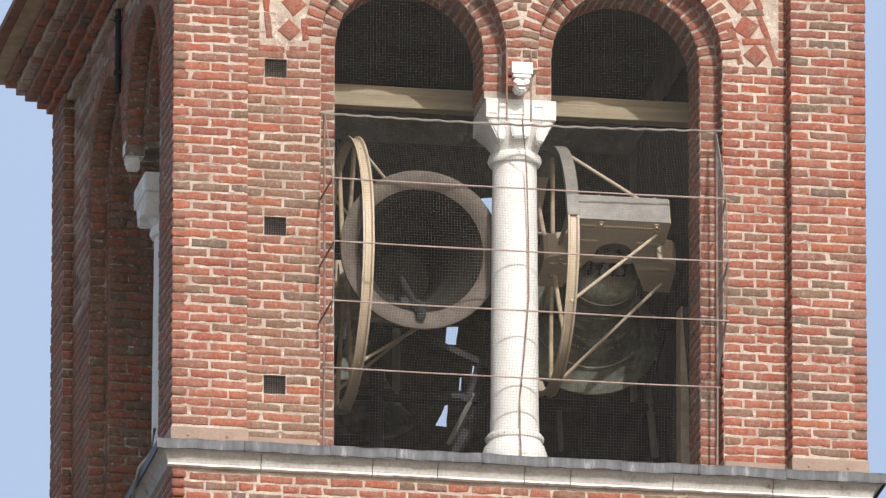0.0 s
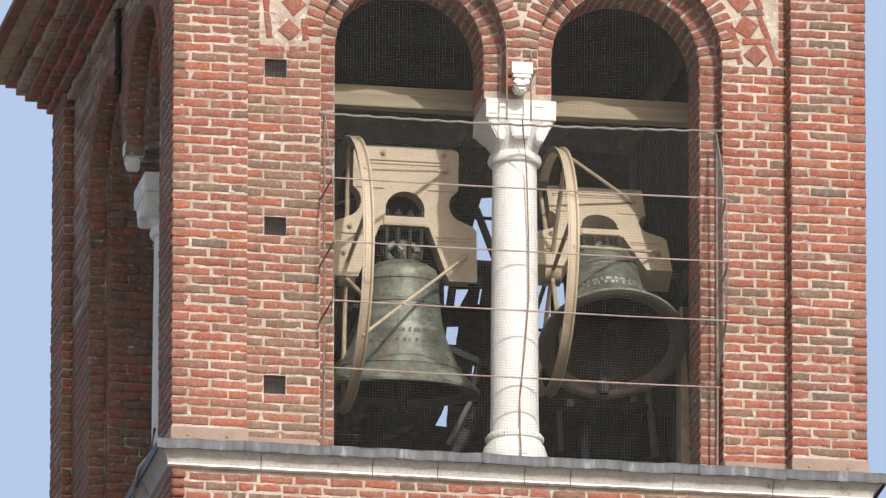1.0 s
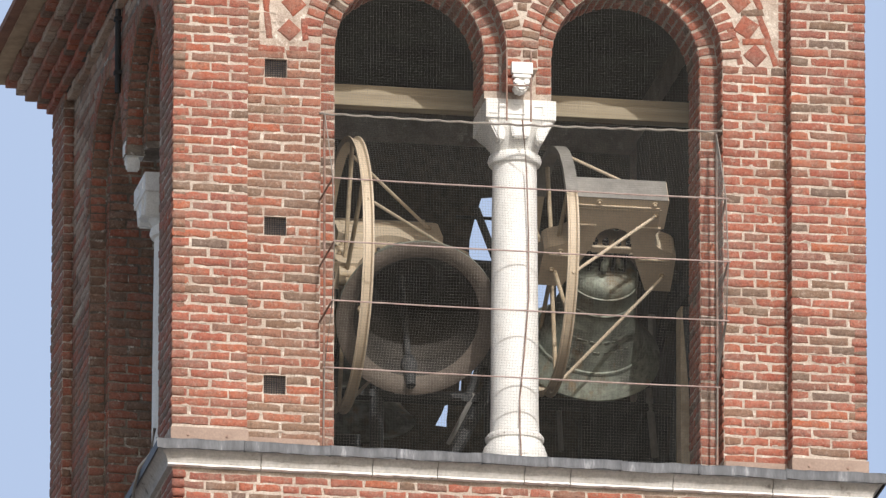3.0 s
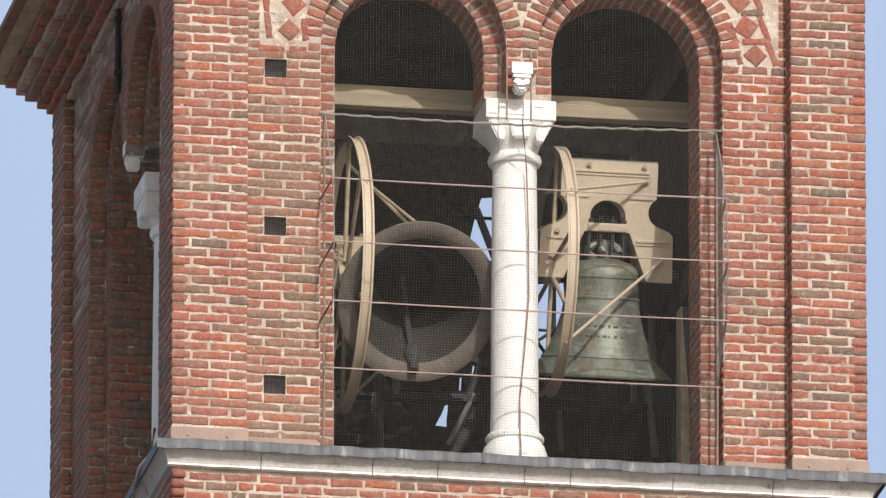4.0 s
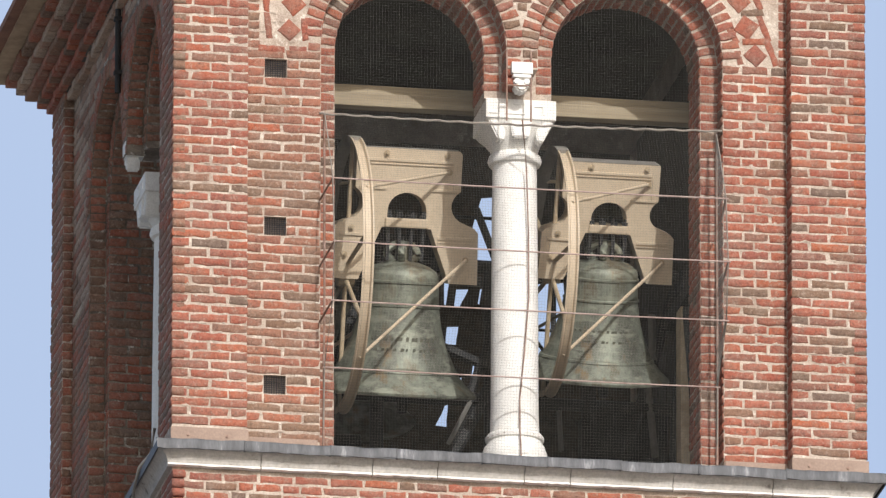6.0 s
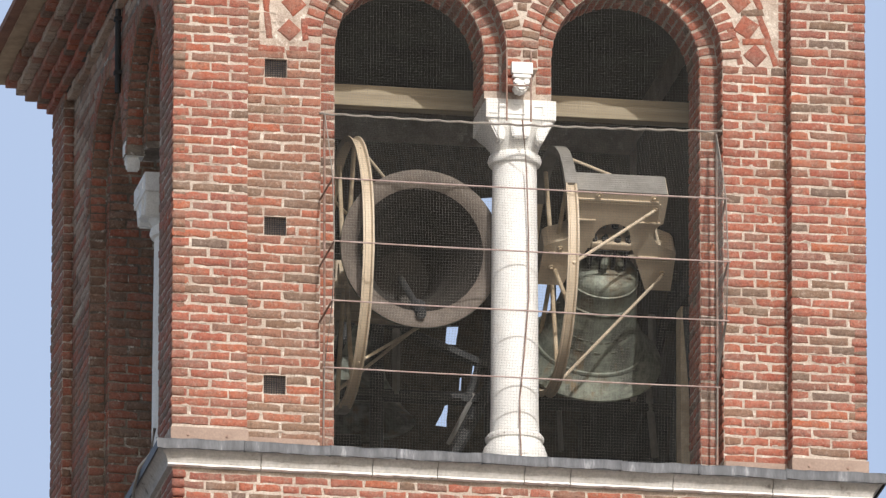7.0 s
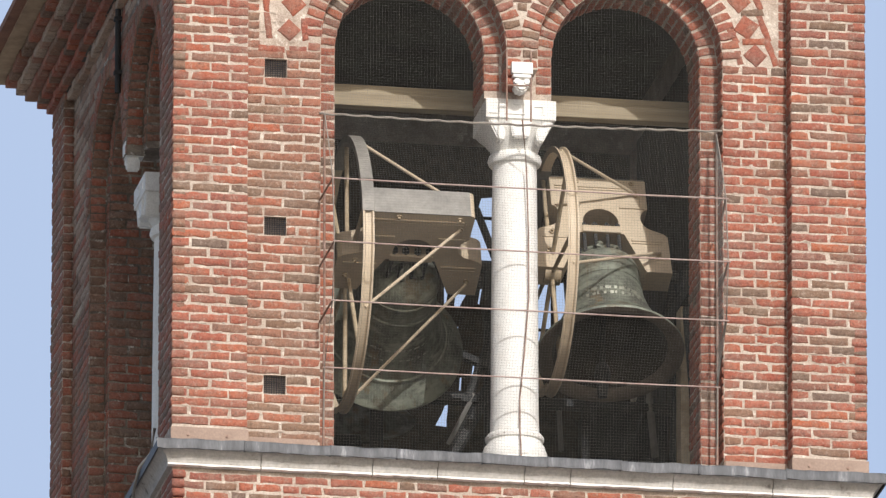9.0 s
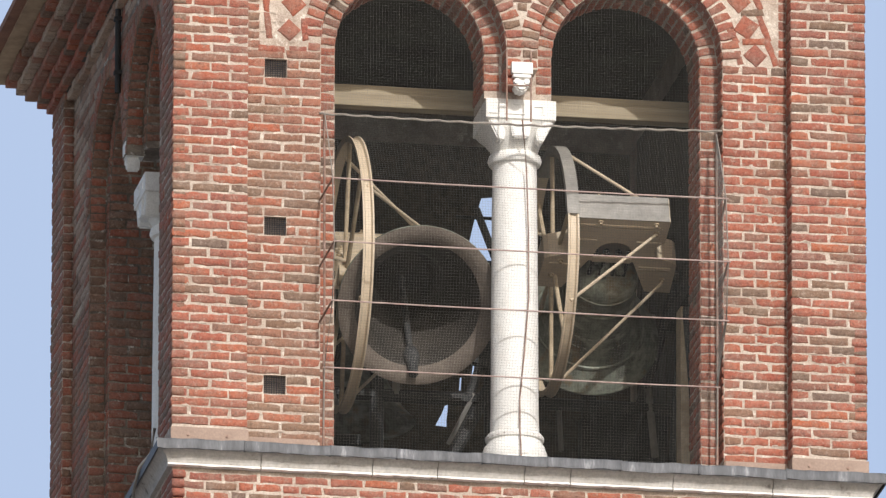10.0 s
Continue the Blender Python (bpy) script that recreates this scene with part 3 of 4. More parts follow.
    for y, side in ((-0.109, -1), (0.109, 1)):
        for x0, x1, z0, z1, h in ((-0.33, 0.30, 0.800, 0.822, 0.007), (-0.33, 0.30, 0.775, 0.785, 0.005), (-0.34, -0.15, 0.590, 0.610, 0.007), (0.15, 0.34, 0.590, 0.610, 0.007),
                                  (0.22, 0.46, 0.240, 0.262, 0.007), (-0.46, -0.22, 0.240, 0.262, 0.007), (0.22, 0.46, 0.215, 0.222, 0.005), (0.31, 0.318, 0.60, 0.80, 0.006)):
            bm = bmesh.new()                  # flat raised mouldings on the plate
            add_box(bm, x0 * w, x1 * w, y - h, y + h, (z0 + up) * s, (z1 + up) * s, 0.002)
            part("ledge_strip", bm, CREAM, yoke)
        for px, pz in ((-0.16, 0.86), (0.26, 0.86), (0.28, 0.74), (0.42, 0.10), (-0.42, 0.10), (-0.38, 0.30)):
            bm = bmesh.new()
            add_rod(bm, (px * w, y, (pz + up) * s), (px * w, y + side * 0.028, (pz + up) * s), 0.011, 8)
            add_rod(bm, (px * w, y, (pz + up) * s), (px * w, y + side * 0.010, (pz + up) * s), 0.023, 8)
            part("bolt", bm, CREAM_DK, yoke, smooth=True)
    bm = bmesh.new()                          # saddle strap and bolts that hold the crown
    add_box(bm, -0.15 * w, 0.15 * w, -0.122, 0.122, (0.315 + up) * s, (0.385 + up) * s, 0.012)
    part("saddle", bm, CREAM, yoke)
    for px in (-0.13, -0.045, 0.045, 0.13):
        for y in (-0.085, 0.085):
            bm = bmesh.new()
            add_rod(bm, (px, y, (0.08 + low) * s), (px, y, (0.44 + up) * s), 0.014, 8)
            add_rod(bm, (px, y, (0.386 + up) * s), (px, y, (0.416 + up) * s), 0.028, 6)
            part("hanger_bolt", bm, STEEL, yoke, smooth=True)
    # axle pins
    for sg in (-1, 1):
        bm = bmesh.new()
        add_rod(bm, (sg * 0.50, 0, 0), (sg * 0.60, 0, 0), 0.04, 14)
        part("axle_pin", bm, STEEL, ob, smooth=True)
    # wheel, a channel rim with a rope groove on spokes
    bm = bmesh.new()
    turn = Matrix.Translation((wheel_x, 0, 0)) @ Matrix.Rotation(radians(90), 4, "Y")
    r = wheel_r
    add_lathe(bm, [(r - 0.045, -0.035), (r, -0.042), (r, -0.030), (r - 0.022, -0.020), (r - 0.022, 0.020), (r, 0.030), (r, 0.042), (r - 0.045, 0.035), (r - 0.045, -0.035)], 72, turn)
    wheel = part("wheel", bm, CREAM, ob, "large cream steel bell wheel with rope groove", smooth=True)
    bm = bmesh.new()                          # a bare grey stretch of the rim, behind the yoke's top
    pts = [turn @ Vector((-(r + 0.003) * math.cos(radians(a)), (r + 0.003) * math.sin(radians(a)), 0)) for a in range(-8, 96, 4)]
    for q0, q1 in zip(pts, pts[1:]):
        ring4 = [[bm.verts.new(Vector(((wheel_x + dx), q.y * k2, q.z * k2))) for dx, k2 in ((-0.045, 1.0), (0.045, 1.0), (0.045, 1 - 0.05 / r), (-0.045, 1 - 0.05 / r))] for q in (q0, q1)]
        for k4 in range(4):
            bm.faces.new((ring4[0][k4], ring4[0][(k4 + 1) % 4], ring4[1][(k4 + 1) % 4], ring4[1][k4]))
        bm.faces.new(ring4[0][::-1])
        bm.faces.new(ring4[1])
    part("rim_shoe", bm, GALV, wheel, "bare grey steel stretch of the rim")
    for a in (20, 90, 160, 200, 270, 340):
        bm = bmesh.new()
        c, sn = math.cos(radians(a)), math.sin(radians(a))
        add_rod(bm, (wheel_x, 0.06 * c, 0.06 * sn + (0.06 if a < 180 else -0.02)), (wheel_x, (r - 0.03) * c, (r - 0.03) * sn), 0.017, 8)
        part("spoke", bm, CREAM_DK, wheel, smooth=True)
    bm = bmesh.new()
    add_rod(bm, (wheel_x - 0.06, 0, 0), (wheel_x + 0.06, 0, 0), 0.085, 18)
    part("hub", bm, CREAM_DK, wheel, smooth=True)
    # slanting tie rods from the yoke's bolts to the rim
    for (px, pz, y), a in (((0.42, 0.10 + up, -0.14), 216), ((0.42, 0.10 + up, 0.14), -36), ((0.28, 0.74 + up, -0.118), 139), ((0.28, 0.74 + up, 0.118), 41)):
        bm = bmesh.new()
        add_rod(bm, (px * w, y, pz * s), (wheel_x, (r - 0.02) * math.cos(radians(a)), (r - 0.02) * math.sin(radians(a))), 0.0125, 8)
        part("tie_rod", bm, CREAM, ob, "thin cream steel tie rod", smooth=True)
    # clapper, swings in the bell
    bm = bmesh.new()
    add_tube(bm, [(0, 0, 0), (0, 0, -0.35), (0, 0, -0.79)], 0.024, 10)
    add_lathe(bm, [(0, -1.07), (0.034, -1.07), (0.04, -1.0), (0.045, -0.955), (0.056, -0.93), (0.064, -0.88), (0.056, -0.83), (0.04, -0.79), (0, -0.76)], 18)
    bmesh.ops.scale(bm, vec=(1, 1, s), verts=bm.verts[:])
    clap = part("clapper", bm, STEEL, ob, "dark iron clapper with round ball", smooth=True)
    return ob, clap


BELL1_AT = (-0.606, 1.615, 1.867)
BELL2_AT = (0.901, 1.595, 1.968)
bell_a, clap_a = bell(pose(*BELL1_AT), 1.0, "large patinated bronze bell swinging on a cream yoke", 0.602, -0.416, 1.027, 0.056, 0.046, 1.078, 0.035)
bell_b, clap_b = bell(pose(*BELL2_AT), 0.90, "smaller patinated bronze bell swinging on a cream yoke", 0.552, -0.383, 0.928, 0.035, 0.053, 0.988, 0.012)

# (gravity over length, amplitude, moment of rest, side of rest, lean of the whole swing); plus: mouth towards the front
SWING_A = (4.340, 83.5, 7.008, 1, 4.1)
SWING_B = (4.632, 78.7, 4.974, 1, 6.9)


def table(period_k, amp, t_ext, sign, lean):
    return [(i * 0.1, lean + swing(i * 0.1, period_k, amp, t_ext, sign)) for i in range(101)]


def motions():
    """Both bells swing like pendulums; each clapper stays against the lower lip."""
    for ob, clap, at, sw in ((bell_a, clap_a, BELL1_AT, SWING_A), (bell_b, clap_b, BELL2_AT, SWING_B)):
        rows, crow = [], []
        for t, a in table(*sw):
            rows.append((t, pose(*at, -a)))
            crow.append((t, pose(0, 0, 0.02, 28.5 * math.tanh(a / 20.0))))
        walk(ob, rows)
        walk(clap, crow)

# ---- inside: beam, bell frame, added dark screens in the far and side arches ----
bm = bmesh.new()
add_box(bm, -W / 2 + THICK + 0.004, W / 2 - THICK - 0.004, 1.28, 1.40, 3.077, 3.177, 0.006)
tie_beam = thing("tie_beam", bm, TIMBER, "pale weathered beam across the bell chamber", "beam")
bm = bmesh.new()
add_box(bm, -W / 2 + THICK + 0.004, W / 2 - THICK - 0.004, 1.325, 1.40, 3.179, 3.252, 0.006)
part("upper_flange", bm, TIMBER, tie_beam, "shaded upper flange")


def bell_frame(x, label):
    """One upright trestle of the steel bell frame: sill, post, braces and a bearing block on top."""
    ob = empty("bell_frame", pose(x, 1.60, -0.11), label, "frame", "bell frame trestles")
    for y0, y1, z0, z1, nm in ((-0.75, 0.85, 0.114, 0.25, "sill"), (-0.09, 0.09, 0.14, 1.84, "post"), (-0.45, 0.55, 1.84, 1.96, "head")):
        bm = bmesh.new()
        add_box(bm, -0.05, 0.05, y0, y1, z0, z1, 0.006)
        part(nm, bm, STEEL if nm != "post" else CREAM_DK, ob)
    for sg in (-1, 1):
        bm = bmesh.new()
        add_rod(bm, (0, sg * 0.70, 0.14), (0, sg * 0.10, 1.82), 0.04, 6)
        part("brace", bm, STEEL, ob)
    bm = bmesh.new()
    add_box(bm, -0.05, 0.05, -0.11, 0.11, 1.96, 2.12, 0.015)
    part("bearing", bm, STEEL, ob, "cast bearing block")
    return ob


bell_frame(-1.26, "dark steel trestle carrying the large bell")
bell_frame(0.145, "dark steel trestle between the two bells")
bell_frame(1.52, "rusty cream post trestle carrying the smaller bell")


rack = empty("rear_frame", pose(0, 3.0, 0), "dark steel lattice frame behind the bells", "frame")
for x0, z0, x1, z1, r in ((-1.6, 1.38, 1.75, 1.38, 0.05), (-1.6, 2.42, 1.75, 2.42, 0.05), (-0.55, 0.0, -0.55, 2.42, 0.055), (0.45, 0.0, 0.45, 2.42, 0.06),
                          (1.05, 0.0, 1.05, 2.42, 0.06), (-1.6, 0.0, -1.6, 2.42, 0.05), (1.75, 0.0, 1.75, 2.42, 0.05), (0.20, 2.87, 0.37, 2.42, 0.030),
                          (0.05, 2.80, 0.60, 2.80, 0.014), (-0.18, 0.55, 0.52, 1.9, 0.05), (0.30, 0.9, 0.30, 2.42, 0.045), (0.60, 1.95, 0.98, 1.95, 0.012),
                          (0.785, 1.38, 0.785, 2.42, 0.022), (0.66, 1.86, 0.80, 1.66, 0.014), (0.80, 1.64, 0.92, 1.80, 0.014), (-0.5, 1.95, 0.35, 1.62, 0.04), (0.13, 1.36, 0.49, 2.36, 0.035), (1.1, 0.2, 1.7, 2.3, 0.04), (-1.5, 0.2, -0.6, 2.3, 0.04)):
    bm = bmesh.new()
    add_rod(bm, (x0, 0, z0), (x1, 0, z1), r, 6)
    part("bar", bm, STEEL, rack)
for x0, z0, x1, z1, r in ((1.380, 2.095, 1.379, 1.689, 0.036), (1.525, 2.103, 1.533, 1.750, 0.030), (1.498, 1.528, 1.549, 0.995, 0.028), (-0.016, 1.018, 0.180, 1.415, 0.017), (-0.409, 1.889, -0.409, 1.384, 0.030), (0.822, 1.317, 0.838, 1.010, 0.020)):
    bm = bmesh.new()
    add_rod(bm, (x0, -0.03, z0), (x1, -0.03, z1), r, 4)
    part("strut", bm, GALV, rack, "dull grey flat strut")
for x0, x1, z0, z1 in ((-1.45, -0.62, 0.02, 1.15), (1.12, 1.70, 0.02, 1.5)):
    bm = bmesh.new()
    add_box(bm, x0, x1, 0.25, 0.85, z0, z1, 0.02)
    part("drive_cabinet", bm, STEEL, rack, "dark steel drive cabinet")

# one more bell hangs still behind, in the dark
for x, y, z, k in ((-0.72, 3.75, 2.35, 1.0),):
    ob = empty("hanging_bell", pose(x, y, z), "dark bronze bell hanging still behind the frame", "bell", "still bells")
    bm = bmesh.new()
    add_lathe(bm, [(r * k, h * k) for r, h in ((0, 0.1), (0.15, 0.08), (0.27, 0.0), (0.29, -0.1), (0.31, -0.4), (0.37, -0.65), (0.50, -0.88), (0.58, -0.97), (0.53, -0.97), (0.40, -0.75), (0.27, -0.3), (0, -0.05))], 40)
    part("bell_body", bm, BRONZE, ob, smooth=True)
    bm = bmesh.new()
    add_box(bm, -0.75 * k, 0.75 * k, -0.12, 0.12, 0.1 * k, 0.5 * k, 0.03)
    part("yoke", bm, STEEL, ob)

# dark boards added in the side arches to keep the bell chamber dark
def boards(fc, strips, nm):
    """Upright boards; each strip is (u0, u1, gaps), a gap being a stretch of height where boards are missing."""
    ob = empty("board_screen", fc.m @ pose(0, fc.th + 0.02, 0), "added dark screen that keeps light out of " + nm, "screen", kind="structure")
    for u0, u1, gaps in strips:
        zs = [0.02] + [z for g in gaps for z in g] + [3.98]
        n = max(1, round((u1 - u0) / 0.17))
        for i in range(n):
            a, b = u0 + (u1 - u0) * i / n, u0 + (u1 - u0) * (i + 1) / n
            for z0, z1 in zip(zs[::2], zs[1::2]):
                bm = bmesh.new()
                add_box(bm, a, b + 0.006, 0.004 * (i % 2), 0.03 + 0.004 * (i % 2), z0, z1 + (0.03 * ((i * 7) % 3) if gaps else 0), 0.002)
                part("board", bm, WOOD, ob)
    return ob


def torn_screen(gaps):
    """Added dark sheet that stands for the darkness in the far arches, with ragged gaps to the sky; a gap is (x, half
    width, lean, z0, z1, taper): taper is its top width over its foot.
    """
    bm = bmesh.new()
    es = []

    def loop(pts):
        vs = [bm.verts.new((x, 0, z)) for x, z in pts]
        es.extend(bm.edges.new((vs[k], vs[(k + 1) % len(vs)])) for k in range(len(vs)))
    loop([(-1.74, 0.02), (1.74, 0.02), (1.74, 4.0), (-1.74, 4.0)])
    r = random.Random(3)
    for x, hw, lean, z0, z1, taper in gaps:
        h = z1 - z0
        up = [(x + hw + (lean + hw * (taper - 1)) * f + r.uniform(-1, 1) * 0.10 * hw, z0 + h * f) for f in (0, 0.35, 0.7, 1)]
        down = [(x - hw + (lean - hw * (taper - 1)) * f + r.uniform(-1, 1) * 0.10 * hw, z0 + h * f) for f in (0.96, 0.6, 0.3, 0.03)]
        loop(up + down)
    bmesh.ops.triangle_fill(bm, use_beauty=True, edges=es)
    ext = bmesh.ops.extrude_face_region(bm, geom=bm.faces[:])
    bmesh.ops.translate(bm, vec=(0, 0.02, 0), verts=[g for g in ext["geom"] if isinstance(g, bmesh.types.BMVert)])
    ob = thing("torn_screen", bm, WOOD, "added dark sheet with sky gaps closing the far arches", "screen", "structure")
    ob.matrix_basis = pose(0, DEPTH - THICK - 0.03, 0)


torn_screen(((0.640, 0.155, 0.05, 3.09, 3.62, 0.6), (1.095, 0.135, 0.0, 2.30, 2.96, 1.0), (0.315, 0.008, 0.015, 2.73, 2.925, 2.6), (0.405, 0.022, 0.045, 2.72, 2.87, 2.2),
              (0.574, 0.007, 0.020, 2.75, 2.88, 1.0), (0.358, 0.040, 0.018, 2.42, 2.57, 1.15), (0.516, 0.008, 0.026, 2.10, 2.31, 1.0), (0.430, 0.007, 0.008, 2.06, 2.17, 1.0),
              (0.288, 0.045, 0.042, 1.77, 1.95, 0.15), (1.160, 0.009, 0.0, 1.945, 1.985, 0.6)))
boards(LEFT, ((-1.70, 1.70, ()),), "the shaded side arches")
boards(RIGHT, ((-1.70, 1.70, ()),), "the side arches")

# ---- guard wires, rope and bird net across the front ----
NX0, NX1 = -1.425, 1.490
# the net's line in section: bowed out by four wires
SECTION = [(0.19, 0.05), (0.15, 0.70), (-0.20, 1.104), (-0.28, 1.53), (-0.20, 2.036), (0.02, 2.42), (0.17, 2.645)]
wires = empty("guard_wires", pose(0, 0, 0), "four thin rusty wires stretched across the opening", "wire")
for y, z in SECTION[1:5]:
    bm = bmesh.new()
    add_tube(bm, [(NX0 - 0.01, y, z), (-0.7, y - 0.004, z - 0.006), (0, y, z - 0.004), (0.8, y - 0.003, z - 0.007), (NX1 + 0.02, y, z)], 0.0060, 6)
    part("wire", bm, WIRE, wires, smooth=True)
for y, z in SECTION[2:5]:
    for x, wx in ((NX0, -1.46), (NX1, 1.52)):
        bm = bmesh.new()
        add_rod(bm, (x, y, z), (wx, 0.16, z - 0.06), 0.008, 6)
        part("bracket", bm, RUST, wires)
for x in (NX0, NX1):
    bm = bmesh.new()
    add_tube(bm, [(x, y, z) for y, z in SECTION], 0.0048, 6)
    part("edge_rope", bm, ROPE, wires, "pale edge rope", smooth=True)
    bm = bmesh.new()
    add_tube(bm, [(x, 0.18, 0.05), (x + 0.006, 0.19, 1.3), (x, 0.18, 2.645)], 0.009, 6)
    part("upright_rope", bm, RUST, wires, "brown upright cord", smooth=True)
bm = bmesh.new()
pts = []
for i in range(121):
    x = NX0 - 0.04 + (NX1 - NX0 + 0.08) * i / 120
    pts.append((x, 0.165, 2.640 + 0.028 * i / 120 + 0.004 * math.cos(i * 0.9) - 0.02 * math.sin(math.pi * i / 120)))
add_tube(bm, pts, 0.0085, 6)
thing("net_rope", bm, ROPE, "twisted grey rope holding up the bird net", "rope", smooth=True)
# wires down the column
col_wire = empty("column_cable", pose(0.03, 0, 0), "thin rusty cable running down the white column", "cable")
bm = bmesh.new()
add_tube(bm, [(0.005, 0.12, 2.66), (0.035, 0.22, 2.55), (0.085, 0.40, 2.38), (0.105, 0.43, 1.9), (0.108, 0.43, 1.4), (0.072, 0.43, 0.95), (0.040, 0.425, 0.62), (0.036, 0.395, 0.37), (0.034, 0.355, 0.26), (0.036, 0.345, 0.16), (0.03, 0.342, 0.03)], 0.0055, 6)
part("cable", bm, RUST, col_wire, smooth=True)
bm = bmesh.new()
add_tube(bm, [(0.036 + 0.211 * math.cos(a), 0.62 + 0.211 * math.sin(a), 0.36 + 0.008 * math.sin(3 * a)) for a in [i * math.tau / 24 for i in range(25)]], 0.005, 6)
part("tie", bm, RUST, col_wire, smooth=True)
bm = bmesh.new()
for x in (-0.105, 0.075):
    add_tube(bm, [(x, 0.15, 3.2), (x, 0.15, 2.95), (x, 0.155, 2.66)], 0.007, 6)
add_tube(bm, [(-0.105, 0.15, 2.93), (0.075, 0.15, 2.935)], 0.006, 6)
part("loop", bm, RUST, col_wire, "rusty wire loop over the capital", smooth=True)


def net_lines():
    """Cords of the net as thin three-sided strands: uprights follow the section, cross cords run straight."""
    verts, faces = [], []

    def strand(pts, r, ax):
        base = len(verts)
        for x, y, z in pts:
            for k in range(3):
                a = k * math.tau / 3 + 0.4
                c, s = r * math.cos(a), r * math.sin(a)
                verts.append((x + c, y + s, z) if ax == "z" else (x, y + c, z + s))
        for i in range(len(pts) - 1):
            for k in range(3):
                p, q = base + i * 3 + k, base + i * 3 + (k + 1) % 3
                faces.append((p, q, q + 3, p + 3))

    rr, pitch = 0.00056, 0.0212

    def arch_top(x):
        best = None
        for c in FRONT.arches:
            if abs(x - c) < FRONT.ro - 0.01:
                best = FRONT.zs + math.sqrt((FRONT.ro - 0.01) ** 2 - (x - c) ** 2)
        return best

    def bow(y, z, x, i):
        return y + 0.004 * math.sin(x * 9 + i * 0.7)

    n = int((NX1 - NX0) / pitch)
    for i in range(n + 1):
        x = NX0 + pitch * i
        pts = [(x + 0.003 * math.sin(j * 1.3 + i * 0.2), bow(y, z, x, j), z) for j, (y, z) in enumerate(SECTION)]
        top = arch_top(x)
        strand(pts, rr, "z")
        if top:
            strand([(x, 0.17, 2.645), (x + 0.004 * math.sin(i * 0.35), 0.155, (2.645 + top) / 2), (x, 0.17, top)], rr, "z")
    for (y0, z0), (y1, z1) in zip(SECTION, SECTION[1:]):
        m = max(1, int(math.hypot(y1 - y0, z1 - z0) / pitch))
        for j in range(m):
            f = j / m
            y, z = y0 + (y1 - y0) * f, z0 + (z1 - z0) * f
            strand([(NX0 + (NX1 - NX0) * k / 8, bow(y, z, NX0 + (NX1 - NX0) * k / 8, j * 0.1), z + 0.005 * math.sin(k * 1.1 + z * 3)) for k in range(9)], rr, "x")
    z = 2.645
    while z < FRONT.zs + FRONT.ro - 0.03:
        half = FRONT.ro - 0.01 if z < FRONT.zs else math.sqrt((FRONT.ro - 0.01) ** 2 - (z - FRONT.zs) ** 2)
        for c in FRONT.arches:
            strand([(c - half + 2 * half * k / 6, 0.162, z + 0.006 * math.sin(k * 0.9 + z * 5)) for k in range(7)], rr, "x")
        z += pitch
    # the two side sheets between wall and bowed edge
    for x in (NX0, NX1):
        for f in [k / 20 for k in range(1, 20) if x > 0]:
            strand([(x, 0.18 + (y - 0.18) * f, z) for y, z in SECTION[1:]], rr, "z")
        z = 0.8
        while z < 2.6:
            for (y0, z0), (y1, z1) in zip(SECTION, SECTION[1:]):
                if z0 <= z < z1:
                    y = y0 + (y1 - y0) * (z - z0) / (z1 - z0)
                    strand([(x, y, z), (x, 0.18, z)], rr, "x")
            z += pitch
    me = bpy.data.meshes.new("bird_net")
    me.from_pydata(verts, [], faces)
    me.materials.append(NET)
    return tagged(new("bird_net", me), "fine grey bird net bowed out over the arches", "net", kind="stuff")


net_lines()

# ---- brown metal flashing at the foot of the piers ----
for u0, u1, v in ((-W / 2 - 0.006, -W / 2 + PIER + 0.006, 0.0), (W / 2 - PIER - 0.006, W / 2 + 0.006, 0.0), (-W / 2 + PIER + 0.007, -1.47, STEP1), (1.545, W / 2 - PIER - 0.007, STEP1)):
    ob = empty("foot_flashing", pose((u0 + u1) / 2, v, 0.02), "brown sheet metal flashing at the pier foot", "flashing", "pier flashings")
    h = (u1 - u0) / 2
    bm = bmesh.new()
    add_box(bm, -h, h, -0.014, 0.004, 0.0, 0.125, 0.003)
    part("sheet", bm, COPPER, ob)
    for x in (-h * 0.55, h * 0.45):
        bm = bmesh.new()
        add_rod(bm, (x, -0.014, 0.065), (x, -0.022, 0.065), 0.011, 8)
        part("rivet", bm, RUST, ob)

# ---- vent grilles ----
VENTS = ((-1.868, -1.705, 2.902, 3.044), (-1.868, -1.705, 1.693, 1.835), (-1.868, -1.705, 0.484, 0.627))
for u0, u1, z0, z1 in VENTS:
    ob = empty("vent_grille", pose((u0 + u1) / 2, STEP1 + 0.035, (z0 + z1) / 2), "small square vent with dark wire grille", "vent", "vents")
    hx, hz = (u1 - u0) / 2, (z1 - z0) / 2
    for i in range(9):
        f = -1 + 2 * (i + 0.5) / 9
        for a, b in (((f * hx, 0, -hz), (f * hx, 0, hz)), ((-hx, 0.004, f * hz), (hx, 0.004, f * hz))):
            bm = bmesh.new()
            add_rod(bm, a, b, 0.0022, 4)
            part("bar", bm, GRILLE, ob)

# ---- drain cable at the shaded side ----
bm = bmesh.new()
add_tube(bm, [(-W / 2 - 0.03, 0.58, 0.30), (-W / 2 - 0.05, 0.62, 0.12), (-W / 2 - 0.125, 0.70, 0.03), (-W / 2 - 0.135, 0.90, -0.1), (-W / 2 - 0.04, 1.3, -0.5)], 0.012, 6)
thing("cable", bm, GALV, "grey cable running over the ledge", "cable", smooth=True)


